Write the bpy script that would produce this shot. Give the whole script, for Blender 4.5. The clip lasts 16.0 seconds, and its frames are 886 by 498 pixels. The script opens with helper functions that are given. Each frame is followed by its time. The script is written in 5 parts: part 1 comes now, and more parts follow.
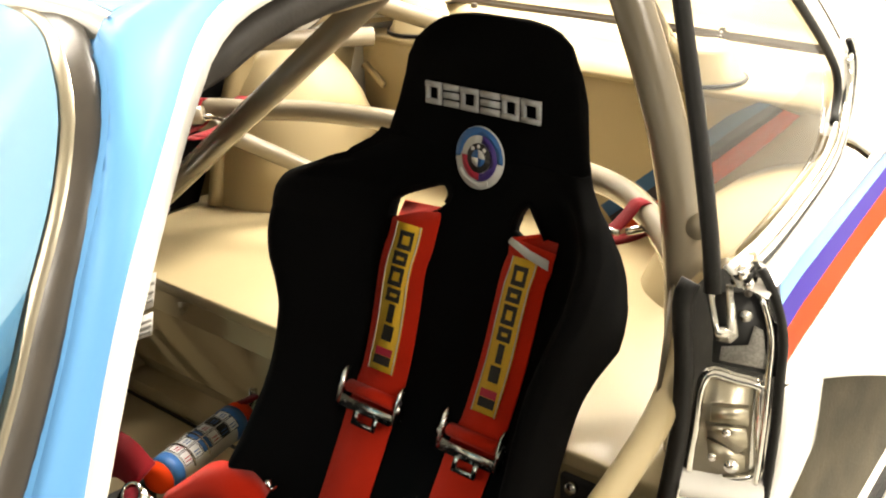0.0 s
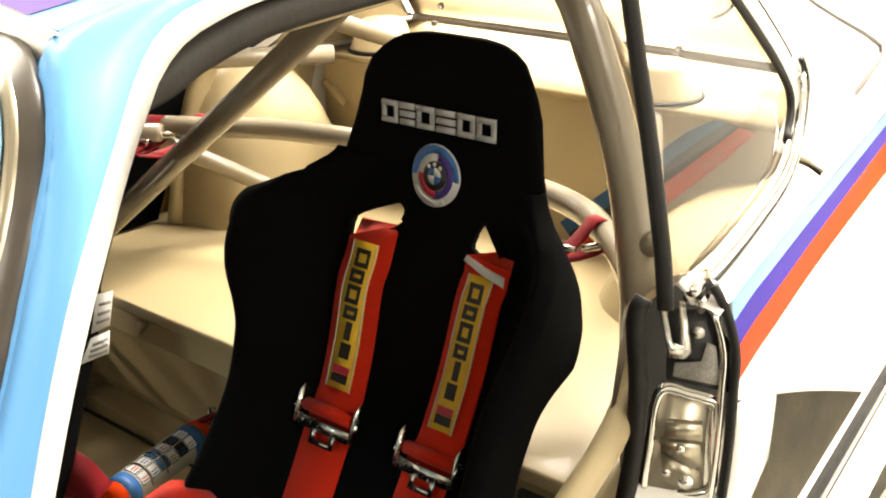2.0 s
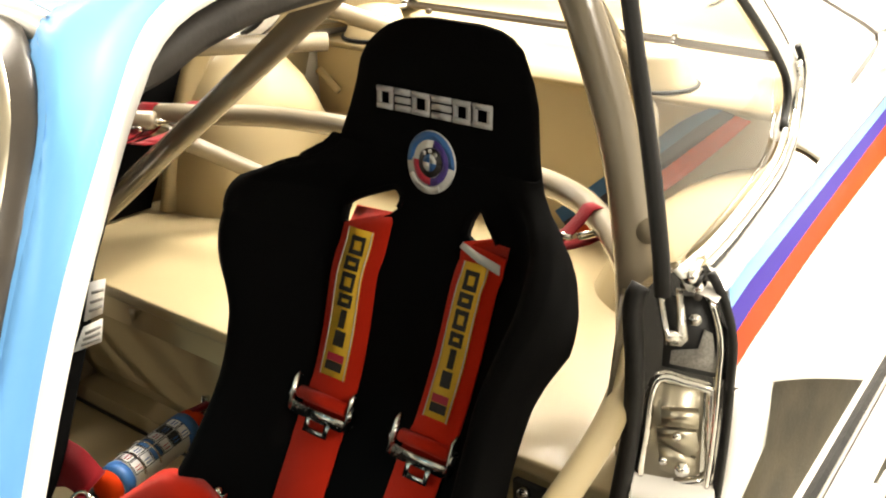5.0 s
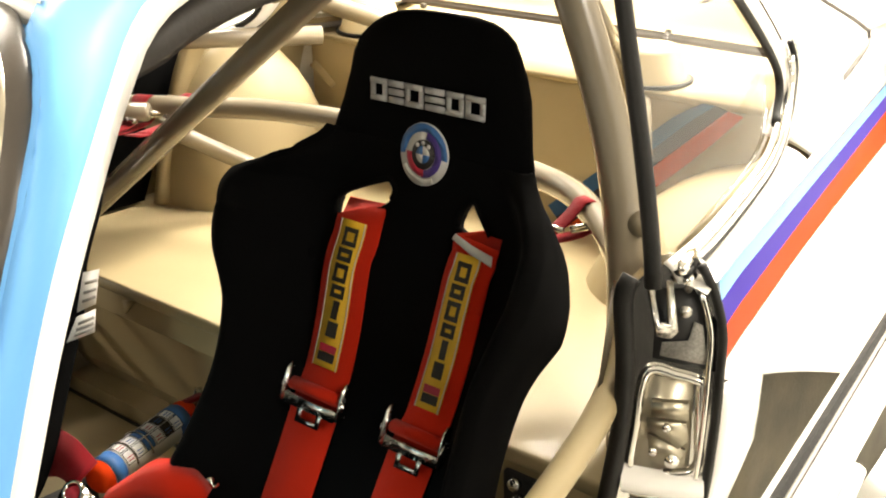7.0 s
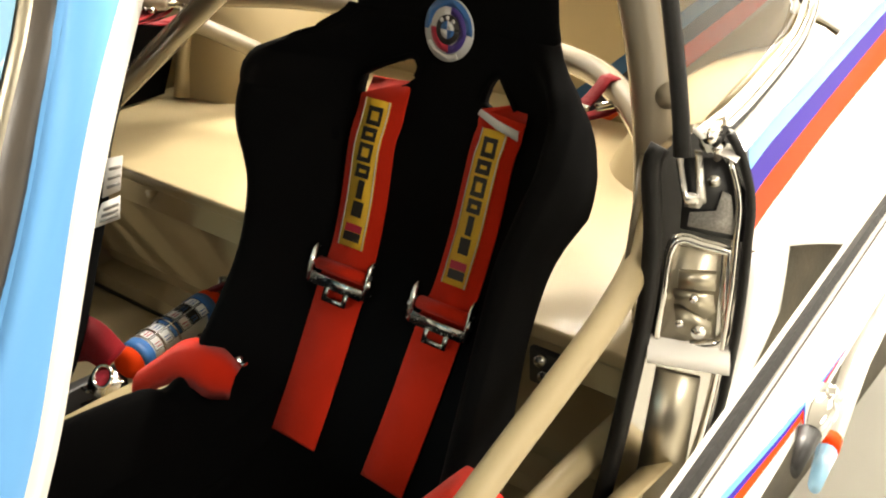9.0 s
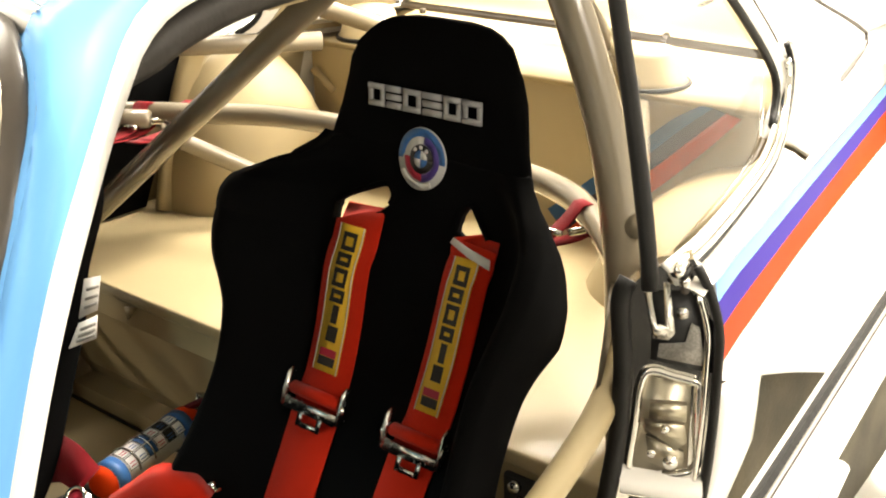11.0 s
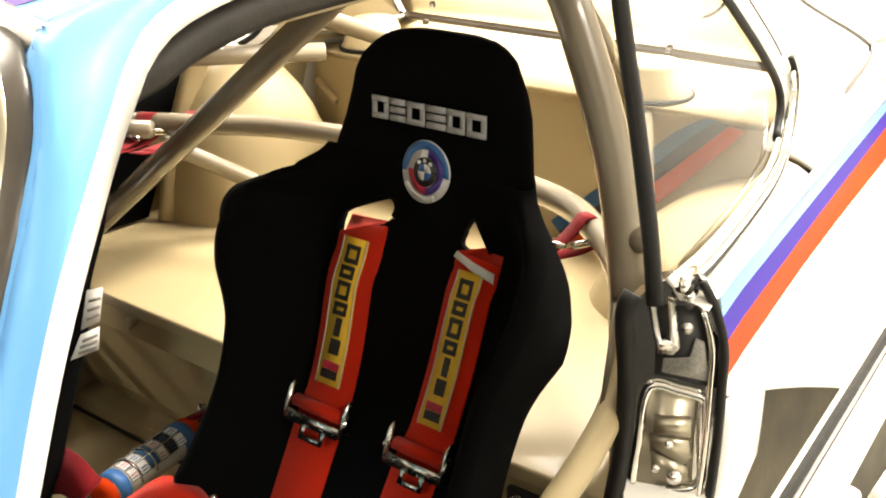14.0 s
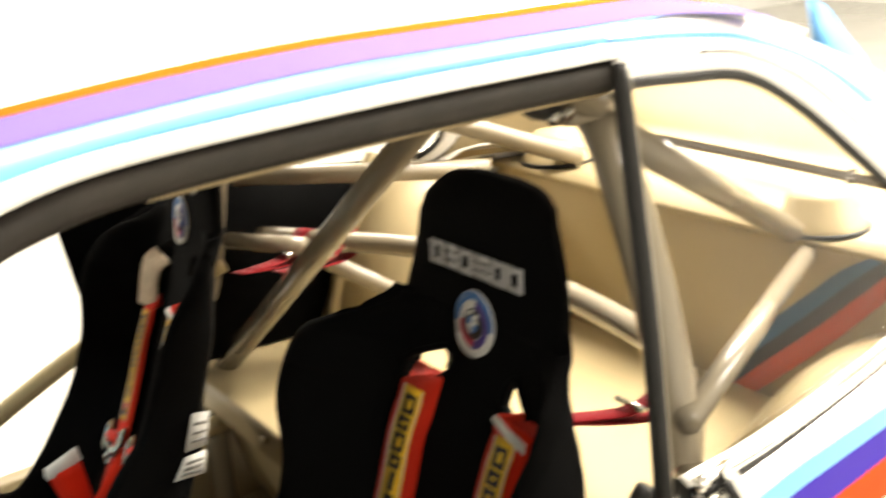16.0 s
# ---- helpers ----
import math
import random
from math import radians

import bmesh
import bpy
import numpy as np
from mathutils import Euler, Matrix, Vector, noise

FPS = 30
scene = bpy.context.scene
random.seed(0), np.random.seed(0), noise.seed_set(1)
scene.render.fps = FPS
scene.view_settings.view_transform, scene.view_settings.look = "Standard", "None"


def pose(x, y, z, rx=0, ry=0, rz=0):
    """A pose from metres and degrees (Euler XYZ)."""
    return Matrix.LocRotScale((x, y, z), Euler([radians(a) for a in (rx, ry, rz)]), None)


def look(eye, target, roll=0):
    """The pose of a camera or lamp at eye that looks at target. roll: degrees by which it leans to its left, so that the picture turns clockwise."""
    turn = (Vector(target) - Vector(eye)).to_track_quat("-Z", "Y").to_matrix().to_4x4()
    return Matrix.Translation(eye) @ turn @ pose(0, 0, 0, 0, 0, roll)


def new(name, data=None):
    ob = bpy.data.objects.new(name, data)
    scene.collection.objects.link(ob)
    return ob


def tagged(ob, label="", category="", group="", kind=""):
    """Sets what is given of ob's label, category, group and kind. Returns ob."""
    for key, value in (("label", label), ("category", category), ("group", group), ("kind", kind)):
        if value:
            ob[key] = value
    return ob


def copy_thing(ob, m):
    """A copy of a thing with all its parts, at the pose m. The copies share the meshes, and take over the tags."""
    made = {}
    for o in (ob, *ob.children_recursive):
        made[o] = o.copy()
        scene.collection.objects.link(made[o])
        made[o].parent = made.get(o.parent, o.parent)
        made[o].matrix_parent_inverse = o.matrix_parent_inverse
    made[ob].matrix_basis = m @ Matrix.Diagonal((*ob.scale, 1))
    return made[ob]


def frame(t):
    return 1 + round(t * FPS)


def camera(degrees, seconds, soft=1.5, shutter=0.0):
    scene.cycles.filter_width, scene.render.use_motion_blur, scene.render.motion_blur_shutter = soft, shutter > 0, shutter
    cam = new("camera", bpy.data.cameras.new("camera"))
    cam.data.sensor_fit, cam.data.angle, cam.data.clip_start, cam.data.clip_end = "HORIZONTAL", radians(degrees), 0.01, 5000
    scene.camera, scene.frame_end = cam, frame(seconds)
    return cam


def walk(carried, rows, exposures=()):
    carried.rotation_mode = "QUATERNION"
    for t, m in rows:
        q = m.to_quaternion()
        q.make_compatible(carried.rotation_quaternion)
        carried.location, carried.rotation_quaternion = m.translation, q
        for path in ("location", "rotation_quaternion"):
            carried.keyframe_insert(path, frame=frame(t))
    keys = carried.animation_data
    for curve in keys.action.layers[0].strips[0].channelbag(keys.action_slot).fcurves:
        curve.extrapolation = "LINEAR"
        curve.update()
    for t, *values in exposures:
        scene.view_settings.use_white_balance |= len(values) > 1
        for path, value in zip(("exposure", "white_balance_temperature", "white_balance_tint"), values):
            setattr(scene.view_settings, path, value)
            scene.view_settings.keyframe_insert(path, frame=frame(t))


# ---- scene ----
cam = camera(40, 16.0, soft=2.0, shutter=0.5)
PATH = [
    (0, -1.2750, -0.5554, 1.4202, 68.07, 2.27, -47.03),
    (0.5, -1.2740, -0.5562, 1.4182, 68.18, 2.34, -47.59),
    (1, -1.2649, -0.5574, 1.4154, 67.98, 2.11, -47.70),
    (1.5, -1.2676, -0.5591, 1.4210, 68.27, 1.90, -48.07),
    (2, -1.2673, -0.5677, 1.4227, 68.78, 1.85, -48.53),
    (2.5, -1.2667, -0.5683, 1.4217, 68.86, 1.74, -48.45),
    (3, -1.2649, -0.5653, 1.4208, 68.71, 1.74, -48.40),
    (5.5, -1.2648, -0.5603, 1.4127, 68.27, 1.52, -48.97),
    (6, -1.2638, -0.5653, 1.4108, 68.18, 1.35, -49.05),
    (6.5, -1.2683, -0.5709, 1.4080, 68.18, 1.38, -49.00),
    (7, -1.2704, -0.5682, 1.4092, 68.26, 1.24, -48.95),
    (7.5, -1.2703, -0.5659, 1.4122, 68.18, 1.21, -48.56),
    (8, -1.2829, -0.5663, 1.4026, 67.85, 1.14, -48.46),
    (8.5, -1.2909, -0.5637, 1.3725, 64.67, 1.42, -48.26),
    (9, -1.2957, -0.5687, 1.3620, 64.31, 1.90, -48.50),
    (9.5, -1.2792, -0.5728, 1.3821, 65.97, 1.42, -49.43),
    (10, -1.2790, -0.5800, 1.3991, 67.79, 1.58, -49.95),
    (10.2, -1.2771, -0.5792, 1.4107, 68.26, 1.56, -49.36),
    (12.5, -1.2687, -0.5801, 1.4116, 68.54, 1.76, -48.73),
    (13, -1.2706, -0.5756, 1.4092, 68.50, 1.75, -48.94),
    (13.5, -1.2757, -0.5709, 1.4153, 69.00, 1.38, -49.50),
    (14, -1.2685, -0.5729, 1.4166, 68.84, 1.58, -48.81),
    (14.5, -1.2692, -0.5758, 1.4179, 69.21, 1.67, -48.95),
    (14.8, -1.2592, -0.5833, 1.4630, 71.11, 2.04, -48.45),
    (15, -1.2056, -0.5976, 1.4785, 72.23, 2.25, -46.00),
    (15.2, -1.1423, -0.6611, 1.4965, 72.86, 3.49, -42.88),
    (15.3, -1.0968, -0.6827, 1.4917, 72.88, 3.01, -40.93),
    (15.4, -1.0654, -0.7010, 1.4820, 72.69, 2.84, -39.32),
    (15.5, -1.0392, -0.7411, 1.4651, 71.99, 1.94, -36.01),
    (15.6, -0.9868, -0.7256, 1.4855, 70.62, 6.89, -35.77),
    (15.7, -0.9522, -0.7304, 1.4798, 71.36, 7.00, -35.64),
    (15.8, -0.9302, -0.7457, 1.4718, 72.34, 5.81, -35.16),
    (15.9, -0.9013, -0.7279, 1.4739, 72.76, 5.04, -34.46),
    (16, -0.8852, -0.7145, 1.4501, 73.24, 4.68, -32.62),
]
walk(cam, [(t, pose(*p)) for t, *p in PATH], [(0, 1.0), (14.5, 1.03), (14.8, 1.15), (15.1, 1.15), (15.5, 1.11), (15.8, 0.97), (16, 0.90)])

# ---- world and light ----
world = bpy.data.worlds.new("hall_light")
scene.world = world
world.use_nodes = True
world.node_tree.nodes["Background"].inputs[0].default_value = (1.0, 0.97, 0.92, 1)
world.node_tree.nodes["Background"].inputs[1].default_value = 0.25
scene.view_settings.exposure = 1.0


def area(name, at, to, sx, sy, power, colour):
    lamp = bpy.data.lights.new(name, "AREA")
    lamp.shape, lamp.size, lamp.size_y, lamp.energy, lamp.color = "RECTANGLE", sx, sy, power, colour
    ob = new(name, lamp)
    ob.matrix_world = look(at, to)
    return ob


WARM = (1.0, 0.915, 0.785)
LAMPS = [(-6.0, 0.2, 200), (-6.0, 2.4, 70), (-0.9, -4.0, 125), (3.0, -2.2, 210), (6.0, -1.4, 200), (2.1, 0.9, 400), (5.6, 2.0, 180), (0.4, 3.8, 80), (4.4, 5.4, 140), (0.2, 5.8, 110), (-4.2, 5.4, 130)]
for lx, ly, power in LAMPS:
    area("ceiling_lamp", (lx, ly, 3.33), (lx, ly, 0), 2.2, 1.0, power, WARM)


# ---- materials ----
def material(name, colour, rough=0.5, metal=0.0, vary=0.08, scale=6.0, bump=0.0, bump_scale=120.0, coat=0.0, spec=0.5, dark=None):
    m = bpy.data.materials.new(name)
    m.use_nodes = True
    nt = m.node_tree
    b = nt.nodes["Principled BSDF"]
    spread = 0.015 if coat or spec < 0.25 else 0.07
    co = nt.nodes.new("ShaderNodeTexCoord")
    n1 = nt.nodes.new("ShaderNodeTexNoise")
    n1.inputs["Scale"].default_value, n1.inputs["Detail"].default_value = scale, 6
    nt.links.new(co.outputs["Object"], n1.inputs["Vector"])
    ramp = nt.nodes.new("ShaderNodeValToRGB")
    low = dark or tuple(c * (1 - vary * 2) for c in colour)
    ramp.color_ramp.elements[0].position, ramp.color_ramp.elements[1].position = 0.3, 0.7
    ramp.color_ramp.elements[0].color, ramp.color_ramp.elements[1].color = (*low, 1), (*colour, 1)
    nt.links.new(n1.outputs["Fac"], ramp.inputs["Fac"])
    nt.links.new(ramp.outputs["Color"], b.inputs["Base Color"])
    n2 = nt.nodes.new("ShaderNodeTexNoise")
    n2.inputs["Scale"].default_value, n2.inputs["Detail"].default_value = bump_scale, 3
    nt.links.new(co.outputs["Object"], n2.inputs["Vector"])
    mr = nt.nodes.new("ShaderNodeMapRange")
    mr.inputs["To Min"].default_value, mr.inputs["To Max"].default_value = max(0.0, rough - spread), min(1.0, rough + spread)
    nt.links.new(n2.outputs["Fac"], mr.inputs["Value"])
    nt.links.new(mr.outputs["Result"], b.inputs["Roughness"])
    if bump:
        bp = nt.nodes.new("ShaderNodeBump")
        bp.inputs["Strength"].default_value, bp.inputs["Distance"].default_value = bump, 0.002
        nt.links.new(n2.outputs["Fac"], bp.inputs["Height"])
        nt.links.new(bp.outputs["Normal"], b.inputs["Normal"])
    b.inputs["Metallic"].default_value = metal
    b.inputs["Coat Weight"].default_value = coat
    b.inputs["Specular IOR Level"].default_value = spec
    return m


def fabric(name, colour, scale=900.0, sheen=0.0, bump=0.3):
    """Woven cloth: two crossed fine waves over a soft blotchy tone."""
    m = material(name, colour, 0.92, 0, 0.12, 9.0, 0, 300.0, spec=0.08)
    nt = m.node_tree
    b = nt.nodes["Principled BSDF"]
    co = nt.nodes.new("ShaderNodeTexCoord")
    w = [nt.nodes.new("ShaderNodeTexWave") for _ in range(2)]
    w[0].bands_direction, w[1].bands_direction = "Y", "Z"
    add = nt.nodes.new("ShaderNodeMath")
    for k in range(2):
        w[k].inputs["Scale"].default_value = scale / 6.0
        w[k].inputs["Distortion"].default_value = 0.6
        nt.links.new(co.outputs["Object"], w[k].inputs["Vector"])
        nt.links.new(w[k].outputs["Fac"], add.inputs[k])
    bp = nt.nodes.new("ShaderNodeBump")
    bp.inputs["Strength"].default_value, bp.inputs["Distance"].default_value = bump, 0.001
    nt.links.new(add.outputs["Value"], bp.inputs["Height"])
    nt.links.new(bp.outputs["Normal"], b.inputs["Normal"])
    b.inputs["Sheen Weight"].default_value = sheen
    return m


M = dict(
    white=material("white_paint", (0.82, 0.80, 0.76), 0.16, 0, 0.02, 3, 0, 14, coat=0.6),
    blue=material("light_blue_paint", (0.15, 0.39, 0.76), 0.35, 0, 0.03, 3, 0, 14, coat=0.0, spec=0.12),
    navy=material("violet_paint", (0.05, 0.03, 0.30), 0.5, 0, 0.03, 3, 0, 14, coat=0.0, spec=0.02),
    # paler copy of the flank's violet, with the roof's glare in the colour
    roof_violet=material("lit_violet_paint", (0.18, 0.135, 0.40), 0.55, 0, 0.03, 3, 0, 14, coat=0.0, spec=0.0),
    red=material("red_paint", (0.72, 0.055, 0.008), 0.5, 0, 0.03, 3, 0, 14, coat=0.0, spec=0.02),
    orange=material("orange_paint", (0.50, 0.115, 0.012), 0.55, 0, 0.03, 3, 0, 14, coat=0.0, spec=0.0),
    cream=material("cream_paint", (0.385, 0.308, 0.172), 0.45, 0, 0.05, 2.5, 0.012, 14, coat=0.06, spec=0.35),
    cage=material("cage_enamel", (0.222, 0.188, 0.134), 0.26, 0, 0.04, 6, 0.012, 20, coat=0.4),
    rubber=material("black_rubber", (0.012, 0.011, 0.010), 0.55, 0, 0.2, 30, 0.2, 200, spec=0.25),
    screen_rubber=material("grey_brown_screen_rubber", (0.075, 0.062, 0.05), 0.34, 0, 0.15, 20, 0.1, 120),
    seal=material("brown_black_door_seal", (0.022, 0.018, 0.014), 0.62, 0, 0.2, 30, 0.15, 200, spec=0.25),
    chrome=material("chrome", (0.80, 0.78, 0.74), 0.10, 1, 0.04, 8, 0.03, 30),
    alu=material("dull_alloy", (0.44, 0.40, 0.31), 0.34, 1, 0.04, 5, 0.03, 25),
    steel=material("zinc_steel", (0.62, 0.60, 0.56), 0.25, 1, 0.1, 40, 0.1, 200),
    black=fabric("black_velour", (0.0014, 0.0013, 0.0013), 2600, 0.0, 0.12),
    webbing=fabric("red_webbing", (0.60, 0.022, 0.005), 1400, 0.1, 0.35),
    webbing_dark=fabric("crimson_webbing", (0.20, 0.005, 0.009), 1400, 0.1, 0.35),
    yellow=material("yellow_label", (0.78, 0.47, 0.02), 0.6, 0, 0.06, 40, 0.1, 300),
    pale_worn=material("worn_pale_webbing", (0.50, 0.40, 0.29), 0.8, 0, 0.12, 60, 0.2, 500),
    ink=material("black_print", (0.02, 0.016, 0.012), 0.6, 0, 0.2, 50),
    thread=fabric("silver_thread", (0.62, 0.62, 0.62), 1800, 0.1, 0.5),
    badge_white=material("badge_white", (0.64, 0.63, 0.60), 0.5, 0, 0.05, 40),
    label_white=material("white_gloss_label", (0.86, 0.86, 0.84), 0.3, 0, 0.03, 60, coat=0.3),
    badge_blue=material("badge_blue", (0.035, 0.14, 0.38), 0.5, 0, 0.05, 40),
    badge_red=material("badge_red", (0.50, 0.02, 0.05), 0.5, 0, 0.05, 40),
    badge_violet=material("badge_violet", (0.06, 0.03, 0.22), 0.5, 0, 0.05, 40),
    shell=material("grey_shell_back", (0.26, 0.25, 0.23), 0.5, 0, 0.1, 20, 0.2),
    plastic=material("black_plastic", (0.015, 0.015, 0.015), 0.5, 0, 0.2, 30, 0.1),
    tyre=material("dark_underseal", (0.075, 0.062, 0.036), 0.85, 0, 0.25, 12, 0.5, 180),
    floor=material("pale_polished_floor", (0.38, 0.365, 0.32), 0.18, 0, 0.06, 2, 0.02, 30, coat=0.2),
    wall=material("white_wall_paint", (0.58, 0.575, 0.55), 0.7, 0, 0.02, 2, 0.05, 80),
    void_black=material("matt_black", (0.003, 0.003, 0.003), 0.9, 0, 0.2, 30, 0.1, spec=0.03),
    # darker copies of the body's stripe paints, with the bulkhead's shade in the colour
    shaded_blue=material("shaded_blue_paint", (0.035, 0.09, 0.18), 0.45, 0, 0.06, 6, 0, 20, spec=0.08),
    shaded_violet=material("shaded_violet_paint", (0.030, 0.026, 0.032), 0.45, 0, 0.06, 6, 0, 20, spec=0.08),
    shaded_red=material("shaded_red_paint", (0.46, 0.06, 0.012), 0.45, 0, 0.06, 6, 0, 20, spec=0.08),
    film=material("pale_blue_gloss", (0.27, 0.52, 0.74), 0.2, 0, 0.04, 4, 0, 14, coat=0.4),
    pad=material("grey_hook_pad", (0.40, 0.38, 0.34), 0.9, 0, 0.2, 300, 0.8, 900),
)


def glass_material(name, tint):
    m = bpy.data.materials.new(name)
    m.use_nodes = True
    nt = m.node_tree
    nt.nodes.remove(nt.nodes["Principled BSDF"])
    out = nt.nodes["Material Output"]
    tr, gl, mix, fr = (nt.nodes.new(k) for k in ("ShaderNodeBsdfTransparent", "ShaderNodeBsdfGlossy", "ShaderNodeMixShader", "ShaderNodeFresnel"))
    tr.inputs["Color"].default_value = (*tint, 1)
    gl.inputs["Roughness"].default_value = 0.03
    fr.inputs["IOR"].default_value = 1.35
    nt.links.new(fr.outputs[0], mix.inputs[0])
    nt.links.new(tr.outputs[0], mix.inputs[1])
    nt.links.new(gl.outputs[0], mix.inputs[2])
    nt.links.new(mix.outputs[0], out.inputs["Surface"])
    return m


M["glass"] = glass_material("clear_plexiglass", (0.97, 0.97, 0.96))
M["screen"] = glass_material("blue_tinted_screen_glass", (0.72, 0.84, 0.90))


# ---- mesh helpers ----
def thing(name, at, label, category, group="", kind=""):
    ob = new(name)
    ob.location = at
    return tagged(ob, label, category, group, kind)


def origin(ob):
    v = Vector((0, 0, 0))
    while ob is not None:
        v = v + ob.location
        ob = ob.parent
    return v


def part(name, bm, mat, parent, label="", smooth=True):
    """Links a bmesh, given in world metres, as one mesh under a thing or a part."""
    off = origin(parent)
    bmesh.ops.translate(bm, verts=bm.verts, vec=-off)
    bmesh.ops.recalc_face_normals(bm, faces=bm.faces)
    me = bpy.data.meshes.new(name)
    bm.to_mesh(me)
    bm.free()
    me.materials.append(mat)
    if smooth:
        me.shade_smooth()
    ob = new(name, me)
    ob.parent = parent
    return tagged(ob, label)


def structure(name, bm, mat, label, category):
    bmesh.ops.recalc_face_normals(bm, faces=bm.faces)
    me = bpy.data.meshes.new(name)
    bm.to_mesh(me)
    bm.free()
    me.materials.append(mat)
    return tagged(new(name, me), label, category, kind="structure")


def box(x0, y0, z0, x1, y1, z1, bevel=0.0, seg=2):
    bm = bmesh.new()
    bmesh.ops.create_cube(bm, size=1)
    for v in bm.verts:
        v.co = Vector((x0 + (v.co.x + 0.5) * (x1 - x0), y0 + (v.co.y + 0.5) * (y1 - y0), z0 + (v.co.z + 0.5) * (z1 - z0)))
    if bevel:
        bmesh.ops.bevel(bm, geom=list(bm.edges), offset=bevel, segments=seg, affect="EDGES", profile=0.5)
    return bm


def smooth_line(points, n=8):
    """A Catmull-Rom curve through the points."""
    p = [Vector(q) for q in points]
    p = [p[0] * 2 - p[1]] + p + [p[-1] * 2 - p[-2]]
    line = []
    for i in range(1, len(p) - 2):
        for k in range(n):
            t = k / n
            a, b, c, d = p[i - 1], p[i], p[i + 1], p[i + 2]
            line.append(0.5 * (2 * b + (c - a) * t + (2 * a - 5 * b + 4 * c - d) * t * t + (3 * b - a - 3 * c + d) * t ** 3))
    return line + [p[-2]]


def ring(r, n=12, ry=None):
    return [(r * math.cos(2 * math.pi * k / n), (ry or r) * math.sin(2 * math.pi * k / n)) for k in range(n)]


def rect(w, h, b=0.0):
    if not b:
        return [(-w / 2, -h / 2), (w / 2, -h / 2), (w / 2, h / 2), (-w / 2, h / 2)]
    w, h = w / 2, h / 2
    return [(-w + b, -h), (w - b, -h), (w, -h + b), (w, h - b), (w - b, h), (-w + b, h), (-w, h - b), (-w, -h + b)]


def sweep(line, profile, normal=None, closed=False, bm=None, scale=None):
    """A profile (u, v) drawn along a line; u lies across, v along the given normal (or a carried frame)."""
    bm = bm or bmesh.new()
    pts = [Vector(q) for q in line]
    n = len(pts)
    rings, up = [], None
    for i, p in enumerate(pts):
        a = pts[i - 1] if (i or closed) else pts[i]
        b = pts[(i + 1) % n] if (i < n - 1 or closed) else pts[i]
        t = (b - a).normalized()
        if normal is not None:
            u0 = Vector(normal(p) if callable(normal) else normal)
        else:
            u0 = up if up is not None else (Vector((0, 0, 1)) if abs(t.z) < 0.9 else Vector((1, 0, 0)))
        u0 = (u0 - t * u0.dot(t)).normalized()
        up = u0
        side = t.cross(u0)
        s = scale(i / max(1, n - 1)) if scale else 1.0
        rings.append([bm.verts.new(p + side * (u * s) + u0 * v) for u, v in profile])
    m = len(profile)
    for i in range(n if closed else n - 1):
        r0, r1 = rings[i], rings[(i + 1) % n]
        for k in range(m):
            bm.faces.new((r0[k], r0[(k + 1) % m], r1[(k + 1) % m], r1[k]))
    if not closed:
        bm.faces.new(rings[0][::-1])
        bm.faces.new(rings[-1])
    return bm


def tube(points, r, n=14, bend=8):
    return sweep(smooth_line(points, bend) if len(points) > 2 else points, ring(r, n))


def loft(*curves, thick=0.0):
    """A skin over curves with equal numbers of points; thick gives it depth away from its front."""
    bm = bmesh.new()
    rows = [[bm.verts.new(Vector(q)) for q in c] for c in curves]
    for r0, r1 in zip(rows, rows[1:]):
        for k in range(len(r0) - 1):
            bm.faces.new((r0[k], r0[k + 1], r1[k + 1], r1[k]))
    if thick:
        bmesh.ops.recalc_face_normals(bm, faces=bm.faces)
        bmesh.ops.solidify(bm, geom=list(bm.faces), thickness=thick)
    return bm


def plate(outline, depth):
    """A flat plate from a planar outline, with a depth vector."""
    bm = bmesh.new()
    d = Vector(depth)
    a = [bm.verts.new(Vector(q)) for q in outline]
    b = [bm.verts.new(Vector(q) + d) for q in outline]
    bm.faces.new(a)
    bm.faces.new(b[::-1])
    for k in range(len(a)):
        bm.faces.new((a[k], b[k], b[(k + 1) % len(a)], a[(k + 1) % len(a)]))
    return bm


def cyl(at, axis, r, h, n=20, r2=None, bevel=0.0):
    bm = bmesh.new()
    bmesh.ops.create_cone(bm, cap_ends=True, segments=n, radius1=r, radius2=r if r2 is None else r2, depth=h)
    if bevel:
        bmesh.ops.bevel(bm, geom=[e for e in bm.edges if len(e.link_faces) == 2 and max(len(f.verts) for f in e.link_faces) > 4], offset=bevel, segments=2, affect="EDGES")
    q = Vector((0, 0, 1)).rotation_difference(Vector(axis)).to_matrix().to_4x4()
    bmesh.ops.transform(bm, matrix=Matrix.Translation(at) @ q, verts=bm.verts)
    return bm


def merge(*bms):
    out = bmesh.new()
    for b in bms:
        me = bpy.data.meshes.new("joined")
        b.to_mesh(me)
        b.free()
        out.from_mesh(me)
        bpy.data.meshes.remove(me)
    return out


def resample(points, n, bend=6):
    """n points evenly along a smooth curve."""
    line = smooth_line(points, bend)
    d = [0.0]
    for a, b in zip(line, line[1:]):
        d.append(d[-1] + (b - a).length)
    res = []
    for k in range(n):
        s = d[-1] * k / (n - 1)
        i = max(0, min(len(line) - 2, next((j for j in range(len(d) - 1) if d[j + 1] >= s), len(line) - 2)))
        w = (s - d[i]) / max(1e-9, d[i + 1] - d[i])
        res.append(line[i].lerp(line[i + 1], min(1, w)))
    return res


